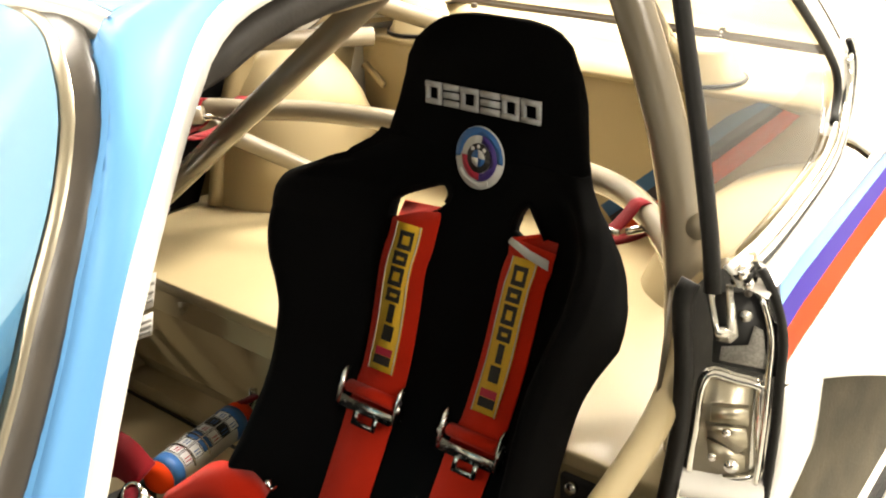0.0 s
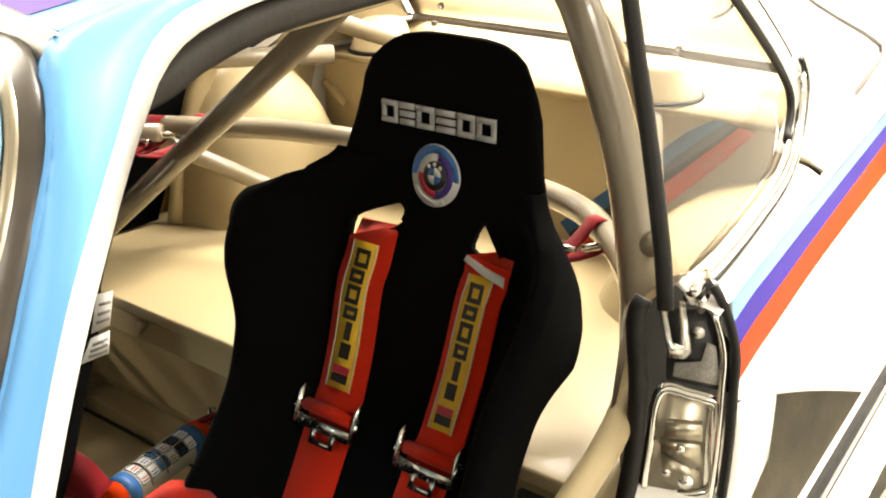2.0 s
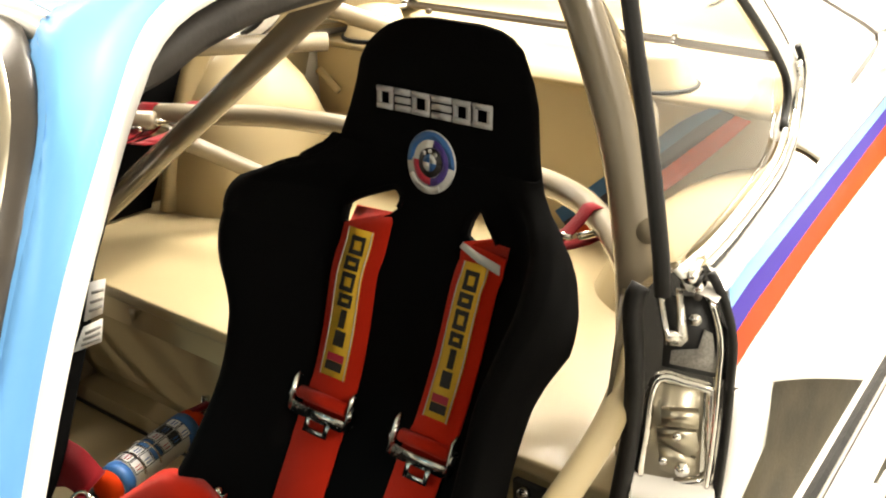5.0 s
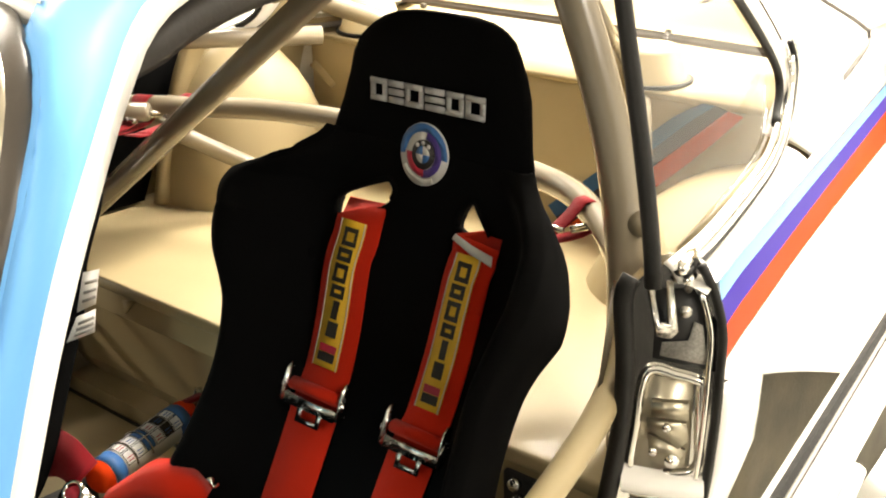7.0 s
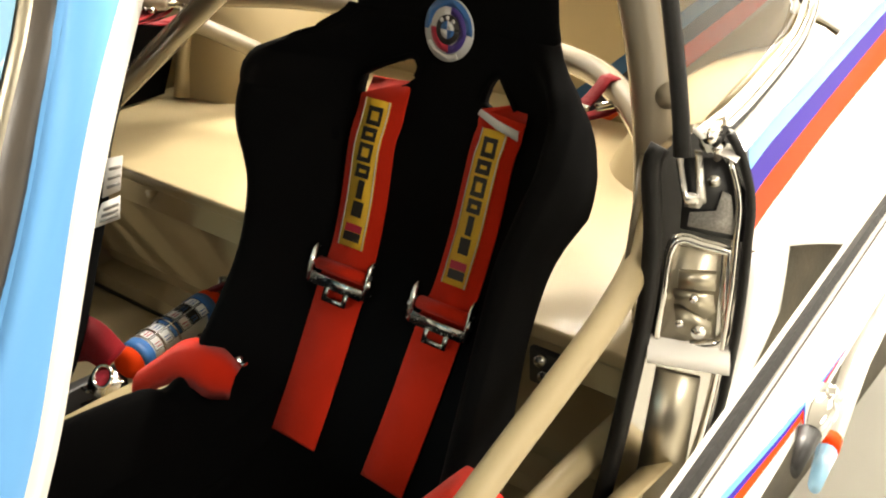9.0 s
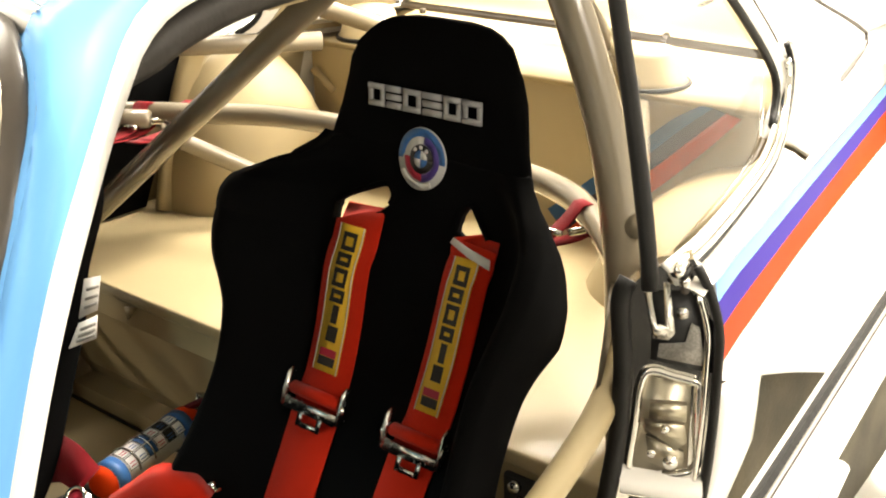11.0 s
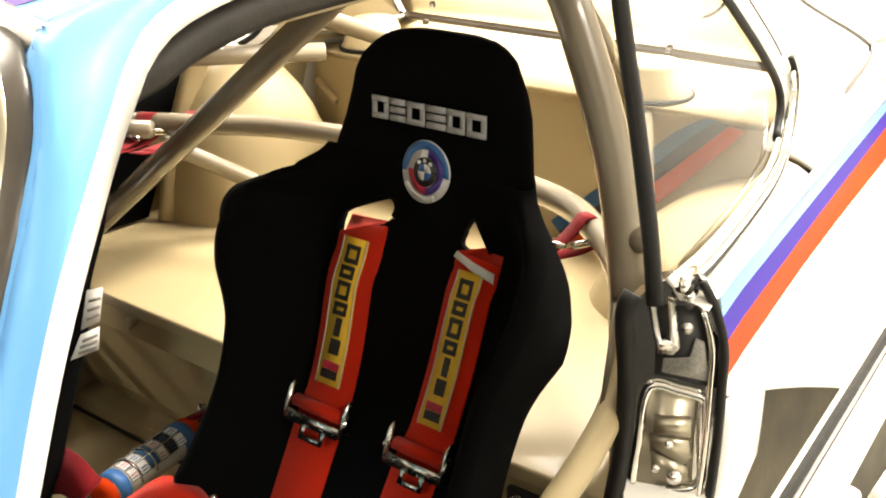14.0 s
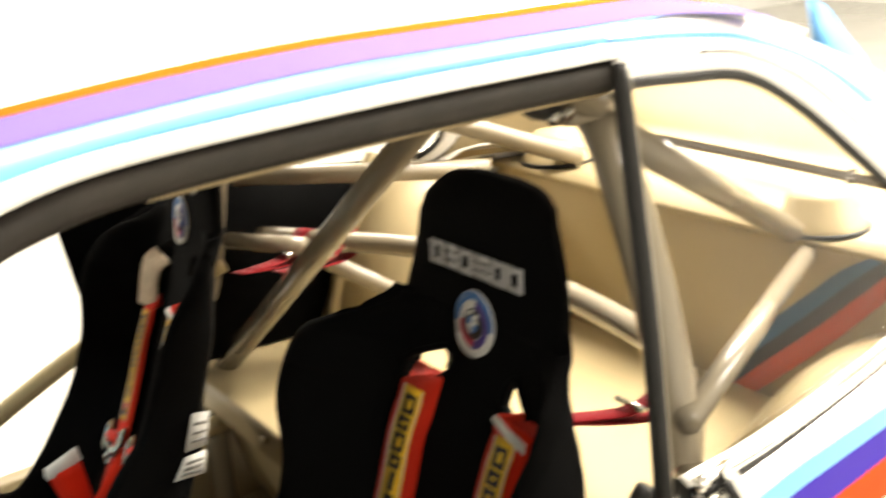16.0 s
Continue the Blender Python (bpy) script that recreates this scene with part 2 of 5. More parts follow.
# ---- hall ----
structure("floor", box(-8, -6, -0.1, 9, 8, 0.0), M["floor"], "pale polished hall floor with soft reflections", "floor")
structure("ceiling", box(-8, -6, 3.4, 9, 8, 3.5), M["wall"], "white hall ceiling over the car", "ceiling")
structure("wall_west", box(-8.2, -6, 0, -8, 8, 3.4), M["wall"], "plain white hall wall", "wall")
structure("wall_east", box(9, -6, 0, 9.2, 8, 3.4), M["wall"], "plain white hall wall", "wall")
structure("wall_south", box(-8, -6.2, 0, 9, -6, 3.4), M["wall"], "plain white hall wall", "wall")
structure("wall_north", box(-8, 8, 0, 9, 8.2, 3.4), M["wall"], "plain white hall wall", "wall")
for lx, ly, power in LAMPS:
    lamp = thing("ceiling_light", (lx, ly, 3.37), "white ceiling light fitting with a lit panel", "ceiling light", "ceiling lights")
    part("frame", box(lx - 1.15, ly - 0.55, 3.345, lx + 1.15, ly + 0.55, 3.4, 0.01), M["wall"], lamp)

# ---- car body ----
car = thing("race_car", (0, 0.87, 0), "white racing coupe with coloured stripes and a cream interior", "car")
CY = 0.87


def flip(points):
    return [(x, 2 * CY - y, z) for x, y, z in points]


# edges of the door opening, from the scuttle up the pillar and back along the roof
EDGE = [(-1.03, 0.082, 0.78), (-0.975, 0.082, 0.89), (-0.947, 0.082, 0.96), (-0.913, 0.082, 1.05), (-0.888, 0.084, 1.105), (-0.855, 0.10, 1.147), (-0.815, 0.13, 1.178), (-0.779, 0.155, 1.204),
        (-0.748, 0.168, 1.232), (-0.70, 0.180, 1.251), (-0.60, 0.191, 1.264), (-0.37, 0.194, 1.272), (-0.12, 0.196, 1.274)]
RIM = [(-1.05, 0.076, 0.79), (-0.993, 0.078, 0.90), (-0.965, 0.078, 0.97), (-0.932, 0.078, 1.06), (-0.903, 0.080, 1.125), (-0.865, 0.097, 1.172), (-0.822, 0.124, 1.211), (-0.783, 0.153, 1.238),
       (-0.748, 0.172, 1.257), (-0.70, 0.185, 1.270), (-0.60, 0.197, 1.279), (-0.37, 0.201, 1.288), (-0.12, 0.203, 1.289)]
SIDE = [(-1.10, 0.10, 0.80), (-1.03, 0.104, 0.90), (-0.990, 0.105, 0.97), (-0.945, 0.105, 1.065), (-0.918, 0.105, 1.13), (-0.900, 0.108, 1.165), (-0.885, 0.115, 1.195), (-0.868, 0.130, 1.217),
        (-0.845, 0.165, 1.240), (-0.80, 0.215, 1.264), (-0.62, 0.228, 1.284), (-0.37, 0.228, 1.297), (-0.12, 0.228, 1.299)]
NP = 60
edge, rim, side = resample(EDGE, NP), resample(RIM, NP), resample(SIDE, NP)


def bowed(a, b, k, f=0.5):
    """The curve between a and b, pushed outwards by k."""
    return [p.lerp(q, f) + Vector((-0.3, -0.6, 0.7)).normalized() * k for p, q in zip(a, b)]


for far in (False, True):
    t = flip if far else list
    part("door_frame_rim", loft(t([tuple(p) for p in edge]), t([tuple(p) for p in bowed(edge, rim, 0.003)]), t([tuple(p) for p in rim]), thick=0.006), M["white"], car, "glossy white rim of the door opening")
    part("pillar_panel", loft(t([tuple(p) for p in rim]), t([tuple(p) for p in bowed(rim, side, 0.006, 0.35)]), t([tuple(p) for p in bowed(rim, side, 0.006, 0.7)]), t([tuple(p) for p in side]), thick=0.006), M["blue"], car, "light blue painted windscreen pillar")
# black rubber seal that lines the opening under the rim
SEAL = [(x - 0.018, y + 0.030, z) for x, y, z in EDGE[1:5]] + [(x - 0.020, y + 0.033, z + 0.006) for x, y, z in EDGE[5:6]] + [(x - 0.019, y + 0.032, z + 0.005) for x, y, z in EDGE[6:7]] + [(x - 0.012, y + 0.026, z - 0.002) for x, y, z in EDGE[7:8]] + [(x + 0.004, y + 0.016, z - 0.014) for x, y, z in EDGE[8:9]] + [(x + 0.008, y + 0.014, z - 0.018) for x, y, z in EDGE[9:]]
def seal_width(f):
    return 0.5 + 0.5 * max(0.0, min(1.0, (f - 0.34) / 0.08))


part("door_seal", sweep(resample(SEAL, 70), rect(0.03, 0.024, 0.008), normal=(0.2, -0.9, 0.1), scale=seal_width), M["seal"], car, "dark rubber seal round the door opening")
part("door_seal", sweep(resample(flip(SEAL), 70), rect(0.03, 0.024, 0.008), normal=(0.2, 0.9, 0.1), scale=seal_width), M["seal"], car, "dark rubber seal round the door opening")
lip = [(x, y + 0.014, z - 0.015) for x, y, z in SEAL[9:]]
part("inner_rail", sweep(resample(lip, 50), rect(0.012, 0.012, 0.003), normal=(0, -1, 0)), M["cream"], car, "cream inner roof rail")
part("inner_rail", sweep(resample(flip(lip), 50), rect(0.012, 0.012, 0.003), normal=(0, 1, 0)), M["cream"], car, "cream inner roof rail")


def roof_z(x, y):
    z = 1.300 + 0.05 * (1 - ((y - CY) / 0.625) ** 2)
    z -= 0.16 * max(0.0, (x + 0.05) / 0.5) ** 2
    z -= 0.036 * max(0.0, (-x - 0.35) / 0.45) ** 1.6
    return z


def roof_strip(y0, y1, x0, x1, lift, nx=30, ny=4, taper=0.0):
    rows = []
    for j in range(ny + 1):
        row = []
        for i in range(nx + 1):
            x = x0 + (x1 - x0) * i / nx
            g = 0.2 * max(0.0, x + 0.12) if y0 < 0.24 else 0.0
            y = y0 + g + (y1 - y0 - (2 * g if y1 > 1.4 else 0.0)) * j / ny + taper * (i / nx)
            row.append((x, y, roof_z(x, y) + lift))
        rows.append(row)
    return rows


part("roof_panel", loft(*roof_strip(0.228, 2 * CY - 0.228, -0.80, 0.16, 0.0, 40, 30), thick=0.012), M["white"], car, "white painted roof")
for mirror in (False, True):
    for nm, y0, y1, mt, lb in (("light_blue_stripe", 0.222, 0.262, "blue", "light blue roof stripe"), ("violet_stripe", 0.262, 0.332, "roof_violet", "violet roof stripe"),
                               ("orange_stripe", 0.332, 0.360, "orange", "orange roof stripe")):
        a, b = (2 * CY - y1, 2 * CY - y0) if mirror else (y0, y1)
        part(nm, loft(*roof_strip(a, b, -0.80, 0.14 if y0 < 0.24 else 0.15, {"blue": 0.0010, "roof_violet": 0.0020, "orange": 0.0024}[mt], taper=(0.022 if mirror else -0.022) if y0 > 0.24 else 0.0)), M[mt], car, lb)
HY = (0.205, 0.24, 0.36, 0.55, CY, 2 * CY - 0.55, 2 * CY - 0.36, 2 * CY - 0.24, 2 * CY - 0.205)
part("roof_header", loft([(-0.80, y, roof_z(-0.80, y)) for y in HY], [(-0.815, y, 1.262) for y in HY], [(-0.81, y, 1.235) for y in HY]), M["white"], car, "white header over the windscreen")
part("roof_rear", loft(*roof_strip(0.288, 2 * CY - 0.288, 0.15, 0.25, -0.001, 10, 30), thick=0.010), M["white"], car, "white rear edge of the roof")
part("headlining", loft(*roof_strip(0.26, 2 * CY - 0.26, -0.78, 0.15, -0.03, 30, 16)), M["cream"], car, "cream painted roof underside")

# windscreen with its rubber and chrome surround
SCREEN = [(-1.18, 0.128, 0.76), (-1.06, 0.132, 0.89), (-1.0, 0.131, 0.97), (-0.962, 0.130, 1.04), (-0.935, 0.130, 1.10), (-0.907, 0.135, 1.15), (-0.888, 0.146, 1.183), (-0.872, 0.163, 1.208), (-0.852, 0.200, 1.229),
          (-0.82, 0.27, 1.240), (-0.80, 0.36, 1.246), (-0.79, 0.55, 1.257), (-0.785, CY, 1.266)]
scr = resample(SCREEN, 60)
for t in (list, flip):
    part("screen_gutter", loft(t([tuple(p) for p in resample(SIDE[:11], 40)]), t([tuple(p + Vector((0.006, 0.004, -0.004))) for p in resample(SCREEN[:11], 40)])), M["blue"], car)
for t in (lambda q: q, flip):
    line = t([tuple(p) for p in scr])
    out = lambda p: (-0.75, (-0.35 if p.y < CY else 0.35), 0.6)
    part("screen_rubber", sweep(line, ring(0.021, 14, 0.012), normal=out), M["screen_rubber"], car, "dark rubber round the windscreen")
    part("screen_trim", sweep([Vector(p) + Vector((-0.75, 0, 0.6)) * 0.010 for p in line], ring(0.008, 10, 0.006), normal=out), M["alu"], car, "bright strip set in the windscreen rubber")
full = [tuple(p) for p in scr] + flip([tuple(p) for p in scr])[::-1][1:]
low = [(p[0] * 0 - 1.22, p[1], 0.86) for p in full]
# added sheet: the tinted glass's pale blue reflection put in as colour
part("screen_sheen", loft(*[[(a[0] + (b[0] - a[0]) * f - 0.014, a[1], a[2] + (b[2] - a[2]) * f + 0.010) for a, b in zip(full, low)] for f in (0.0, 0.25, 0.5, 0.7)]), M["film"], car, "light blue sheet painted as the windscreen's pale reflection")
part("windscreen", loft(full, [(a[0] * 0.5 + b[0] * 0.5 - 0.02, a[1], a[2] * 0.5 + b[2] * 0.5) for a, b in zip(full, low)], low, thick=0.004), M["screen"], car, "bluish laminated windscreen")

# rear side window: black front post, seals, bright trims, pane
QIN = [(-0.115, 0.196, 1.252), (-0.013, 0.219, 1.241), (0.106, 0.243, 1.222), (0.22, 0.254, 1.16), (0.374, 0.257, 1.039), (0.452, 0.260, 0.968), (0.462, 0.256, 0.935), (0.435, 0.244, 0.905),
       (0.38, 0.222, 0.886), (0.26, 0.182, 0.876), (0.0, 0.115, 0.876), (-0.155, 0.082, 0.884)]
QOUT = [(-0.12, 0.203, 1.289), (0.0, 0.229, 1.276), (0.125, 0.253, 1.253), (0.272, 0.272, 1.193), (0.436, 0.276, 1.070), (0.530, 0.278, 0.980), (0.505, 0.262, 0.925), (0.465, 0.246, 0.888),
        (0.39, 0.218, 0.862), (0.26, 0.174, 0.850), (0.0, 0.105, 0.848), (-0.135, 0.072, 0.852)]
QROOF = [(-0.12, 0.230, 1.300), (0.02, 0.256, 1.294), (0.16, 0.285, 1.270), (0.40, 0.335, 1.185), (0.70, 0.352, 1.045), (0.95, 0.345, 0.94), (0.98, 0.335, 0.905), (0.80, 0.30, 0.875),
         (0.50, 0.24, 0.85), (0.30, 0.170, 0.845), (0.0, 0.085, 0.842), (-0.12, 0.06, 0.846)]
qi, qo, qr = resample(QIN, 80), resample(QOUT, 80), resample(QROOF, 80)
for far in (False, True):
    t = flip if far else list
    sg = 1 if far else -1
    part("window_surround", loft(t([tuple(p) for p in qi]), t([tuple(p) for p in bowed(qi, qo, 0.004)]), t([tuple(p) for p in qo]), thick=0.006), M["white"], car, "white frame of the rear side window")
    qm = [p.lerp(q, 0.16) + Vector((0.0, -0.003, 0.003)) for p, q in zip(qo[:52], qr[:52])]
    for k0, k1, paint in ((0, 27, "blue"), (26, 52, "white")):
        part("rear_pillar", loft(t([tuple(p) for p in qo[k0:k1]]), t([tuple(p) for p in bowed(qo[k0:k1], qm[k0:k1], 0.003)]), t([tuple(p) for p in qm[k0:k1]])), M["cream" if far else paint], car, "painted band on the rear roof pillar")
    part("rear_pillar", loft(t([tuple(p) for p in qm]), t([tuple(p) for p in bowed(qm, qr[:52], 0.006)]), t([tuple(p) for p in qr[:52]])), M["cream" if far else "white"], car, "painted rear roof pillar")
    part("pillar_seal", sweep(t([tuple(p) for p in qr[22:50]]), ring(0.006, 8), normal=(0, sg, 0)), M["screen_rubber"], car, "dark seal beside the rear window")
    band = t([(p.x, 0.050 + 0.25 * (p.x + 0.1), 0.846) for p in qo[50:]])
    part("window_sill", loft(t([tuple(p) for p in qo[50:]]), t([((p.x), (p.y * 0.4 + (0.05 + 0.25 * (p.x + 0.1)) * 0.6), 0.846 + (p.z - 0.846) * 0.62) for p in qo[50:]]), band), M["white"], car, "white body edge under the side window")
    top = t([tuple(p + Vector((0, 0.004, -0.004))) for p in qi[:46]])
    part("window_seal", sweep(top, ring(0.0065, 10), normal=(0, sg, 0)), M["rubber"], car, "thin black rubber seal of the rear side window")
    trim = t([tuple(p.lerp(q, 0.45) + Vector((0, -0.006, 0.003))) for p, q in zip(qi[39:], qo[39:])])
    part("window_trim", sweep(trim, ring(0.0085, 12), normal=(0, sg, 0)), M["chrome"], car, "polished chrome window trim")
    trim2 = t([tuple(p.lerp(q, 0.9) + Vector((0, -0.007, 0.002))) for p, q in zip(qi[38:], qo[38:])])
    part("window_trim", sweep(trim2, ring(0.006, 10), normal=(0, sg, 0)), M["chrome"], car, "polished chrome window trim")
    part("rubber_line", sweep(t([tuple(p.lerp(q, 0.68) + Vector((0, -0.009, 0.004))) for p, q in zip(qi[38:], qo[38:])]), ring(0.005, 8), normal=(0, sg, 0)), M["rubber"], car)
    part("rubber_line", sweep(t([tuple(p + Vector((0, -0.006, -0.006))) for p in qo[40:]]), ring(0.0045, 8), normal=(0, sg, 0)), M["screen_rubber"], car, "dark joint under the window trim")
    part("seam_line", sweep(t([tuple(p.lerp(q, 0.5) + Vector((-0.002, -0.003, 0.004))) for p, q in zip(qi[8:38], qo[8:38])]), ring(0.0016, 6), normal=(0, sg, 0)), M["screen_rubber"], car)
    post = t([(-0.115, 0.198, 1.268), (-0.125, 0.174, 1.17), (-0.146, 0.132, 1.03), (-0.166, 0.100, 0.92), (-0.174, 0.088, 0.855)])
    part("window_post", sweep(resample(post, 20), rect(0.016, 0.020, 0.005), normal=(0, sg, 0)), M["rubber"], car, "slim black window post with a rubber groove")
    part("post_strip", sweep([Vector(p) + Vector((0.0098, 0.004 * -sg, 0)) for p in resample(post, 20)], rect(0.0032, 0.014, 0.001), normal=(0, sg, 0)), M["alu"], car)
    bm = bmesh.new()
    loop = t([tuple(p + Vector((0, 0.008, 0))) for p in qi[::2]])
    bm.faces.new([bm.verts.new(p) for p in loop])
    bmesh.ops.triangulate(bm, faces=bm.faces)
    pane = part("window_pane", bm, M["glass"], car, "clear plexiglass side pane")
    pane.visible_shadow = False

# door pillar with the lock parts (built on the near side, where the door stands open)
JA = Vector((-0.07, 0.11, 0)).normalized()
JN = Vector((-0.84, -0.54, 0)).normalized()


def jamb(u, z, out=0.0):
    """A place on the door pillar: u metres inwards from its outer edge, at height z."""
    p = Vector((-0.098, 0.037, 0)) + JA * u + JN * out
    return (p.x, p.y, z)


part("door_pillar", plate([jamb(0.035, 0.88), jamb(0.012, 0.845), jamb(-0.002, 0.80), jamb(-0.003, 0.75), jamb(0.0, 0.66), jamb(0.008, 0.57), jamb(0.022, 0.47), jamb(0.05, 0.34), jamb(0.09, 0.20),
                           jamb(0.19, 0.20), jamb(0.17, 0.34), jamb(0.13, 0.60), jamb(0.115, 0.80), jamb(0.110, 0.838), jamb(0.085, 0.866)], -JN * 0.03), M["chrome"], car, "polished reflective door pillar", smooth=False)
inner_edge = [jamb(0.108, 0.856, 0.008), jamb(0.117, 0.83, 0.014), jamb(0.112, 0.75, 0.014), jamb(0.115, 0.66, 0.014), jamb(0.13, 0.55, 0.014), jamb(0.155, 0.40, 0.014), jamb(0.18, 0.28, 0.014)]
part("pillar_seal", sweep(resample(inner_edge, 40), rect(0.023, 0.024, 0.008), normal=tuple(JN)), M["rubber"], car, "fat black rubber door seal")
outer_edge = [jamb(0.03, 0.872, 0.004), jamb(0.014, 0.84, 0.006), jamb(0.001, 0.79, 0.006), jamb(0.001, 0.74, 0.006), jamb(0.003, 0.66, 0.006), jamb(0.010, 0.57, 0.006), jamb(0.024, 0.47, 0.006), jamb(0.052, 0.34, 0.006)]
part("pillar_seal", sweep(resample(outer_edge, 40), rect(0.011, 0.012, 0.004), normal=tuple(JN)), M["rubber"], car, "thin black outer door seal")
part("pillar_bead", sweep([Vector(p) + JA * 0.014 for p in resample(outer_edge[1:], 40)], ring(0.0045, 10), normal=tuple(JN)), M["chrome"], car, "chrome bead along the door pillar")
lock = part("lock_recess", plate([jamb(0.03, 0.72, 0.001), jamb(0.03, 0.605, 0.001), jamb(0.10, 0.592, 0.001), jamb(0.085, 0.73, 0.001)], JN * 0.002), M["alu"], car, "pressed alloy recess of the door lock")
part("recess_rim", sweep(resample([jamb(0.022, 0.722, 0.002), jamb(0.0215, 0.66, 0.002), jamb(0.022, 0.603, 0.002), jamb(0.06, 0.592, 0.002), jamb(0.100, 0.588, 0.002), jamb(0.096, 0.66, 0.002), jamb(0.086, 0.732, 0.002), jamb(0.05, 0.729, 0.002), jamb(0.022, 0.722, 0.002)], 60)[:-1], ring(0.0062, 10), normal=tuple(JN), closed=True), M["chrome"], lock, "polished rounded rim of the recess")
part("lock_plate", plate([jamb(0.035, 0.697, 0.004), jamb(0.035, 0.676, 0.004), jamb(0.079, 0.678, 0.004), jamb(0.079, 0.698, 0.004)], JN * 0.012), M["alu"], car, "satin alloy striker block")
part("lock_plate", plate([jamb(0.037, 0.668, 0.004), jamb(0.033, 0.645, 0.004), jamb(0.045, 0.634, 0.004), jamb(0.082, 0.660, 0.004), jamb(0.084, 0.672, 0.004)], JN * 0.008), M["alu"], car, "satin alloy striker plate")
part("lock_plate", plate([jamb(0.036, 0.63, 0.004), jamb(0.036, 0.612, 0.004), jamb(0.05, 0.603, 0.004), jamb(0.078, 0.615, 0.004), jamb(0.082, 0.65, 0.004)], JN * 0.006), M["alu"], car, "satin alloy striker plate")
part("lock_bolt", cyl(jamb(0.052, 0.618, 0.012), JN, 0.009, 0.012, 16, bevel=0.002), M["chrome"], car)
part("lock_bolt", cyl(jamb(0.075, 0.628, 0.010), JN, 0.005, 0.008, 12), M["chrome"], car)
part("lock_bolt", cyl(jamb(0.06, 0.664, 0.013), JN, 0.005, 0.008, 12), M["chrome"], car)
STEP = [(0.001, 0.602), (0.014, 0.598), (0.024, 0.590), (0.026, 0.584), (0.024, 0.574), (0.002, 0.570)]
part("pillar_step", loft(*[[jamb(0.012, z - 0.010, o), jamb(0.06, z - 0.004, o), jamb(0.112, z + 0.003, o)] for o, z in STEP]), M["white"], car, "bright ledge under the lock")
part("kick_plate", plate([jamb(0.045, 0.545, 0.002), jamb(0.062, 0.35, 0.002), jamb(0.125, 0.345, 0.002), jamb(0.10, 0.556, 0.002)], JN * 0.003), M["alu"], car, "brushed alloy kick plate")
part("hook_pad", plate([jamb(0.034, 0.80, 0.002), jamb(0.024, 0.795, 0.002), jamb(0.016, 0.745, 0.002), jamb(0.072, 0.755, 0.002), jamb(0.070, 0.772, 0.002), jamb(0.040, 0.775, 0.002)], JN * 0.003), M["pad"], car, "grey hook-and-loop pad")
part("pad_backing", plate([jamb(0.036, 0.84, 0.0005), jamb(0.008, 0.80, 0.0005), jamb(0.006, 0.735, 0.0005), jamb(0.08, 0.75, 0.0005), jamb(0.08, 0.84, 0.0005)], JN * 0.001), M["plastic"], car, "black cover of the door pillar top")
part("post_bracket", merge(plate([jamb(0.060, 0.845, 0.004), jamb(0.052, 0.79, 0.004), jamb(0.060, 0.780, 0.004), jamb(0.078, 0.782, 0.004), jamb(0.090, 0.84, 0.004), jamb(0.082, 0.842, 0.004), jamb(0.074, 0.80, 0.004), jamb(0.066, 0.80, 0.004), jamb(0.068, 0.846, 0.004)], JN * 0.006)), M["steel"], car, "forked steel window bracket")
for u, z in ((0.057, 0.859), (0.045, 0.815)):
    part("screw", cyl(jamb(u, z, 0.008), JN, 0.0075, 0.008, 16, bevel=0.002), M["steel"], car)

# flank behind the door with its stripes and the flared wheel arch
FLARE = [(-0.092, 0.030, 0.722), (-0.055, 0.036, 0.708), (-0.02, 0.028, 0.702), (0.03, 0.004, 0.694), (0.09, -0.016, 0.676), (0.21, -0.023, 0.628), (0.40, 0.0, 0.56), (0.70, 0.06, 0.52), (1.25, 0.2, 0.5)]
flare = smooth_line(FLARE, 12)


def flare_at(x):
    for a, b in zip(flare, flare[1:]):
        if a.x <= x <= b.x:
            return a.lerp(b, (x - a.x) / max(1e-6, b.x - a.x))
    return flare[0] if x < flare[0].x else flare[-1]


def flank(x, z, out=0.0):
    """The rear flank's skin at x and height z, bulging out towards the flare's lip."""
    base = 0.050 + 0.25 * (x + 0.1)
    lip = flare_at(x)
    f = max(0.0, min(1.0, (0.846 - z) / (0.846 - lip.z)))
    crown = 0.010 * math.sin(min(1.0, f * 1.4) * math.pi / 2)
    w = max(0.0, (0.724 - z) / max(0.012, 0.724 - lip.z)) ** 1.6 if z < 0.724 else 0.0
    w = min(1.0, w)
    return (x, (base - crown) * (1 - w) + lip.y * w - out, z)


def flank_front(z):
    """Where the skin meets the door gap at height z."""
    for (u0, z0), (u1, z1) in zip(((0.0, 0.85), (0.0, 0.74), (0.01, 0.57), (0.05, 0.34)), ((0.0, 0.74), (0.01, 0.57), (0.05, 0.34), (0.1, 0.2))):
        if z1 <= z <= z0:
            return -0.092 - (u0 + (u1 - u0) * (z0 - z) / (z0 - z1)) * 0.6
    return -0.092


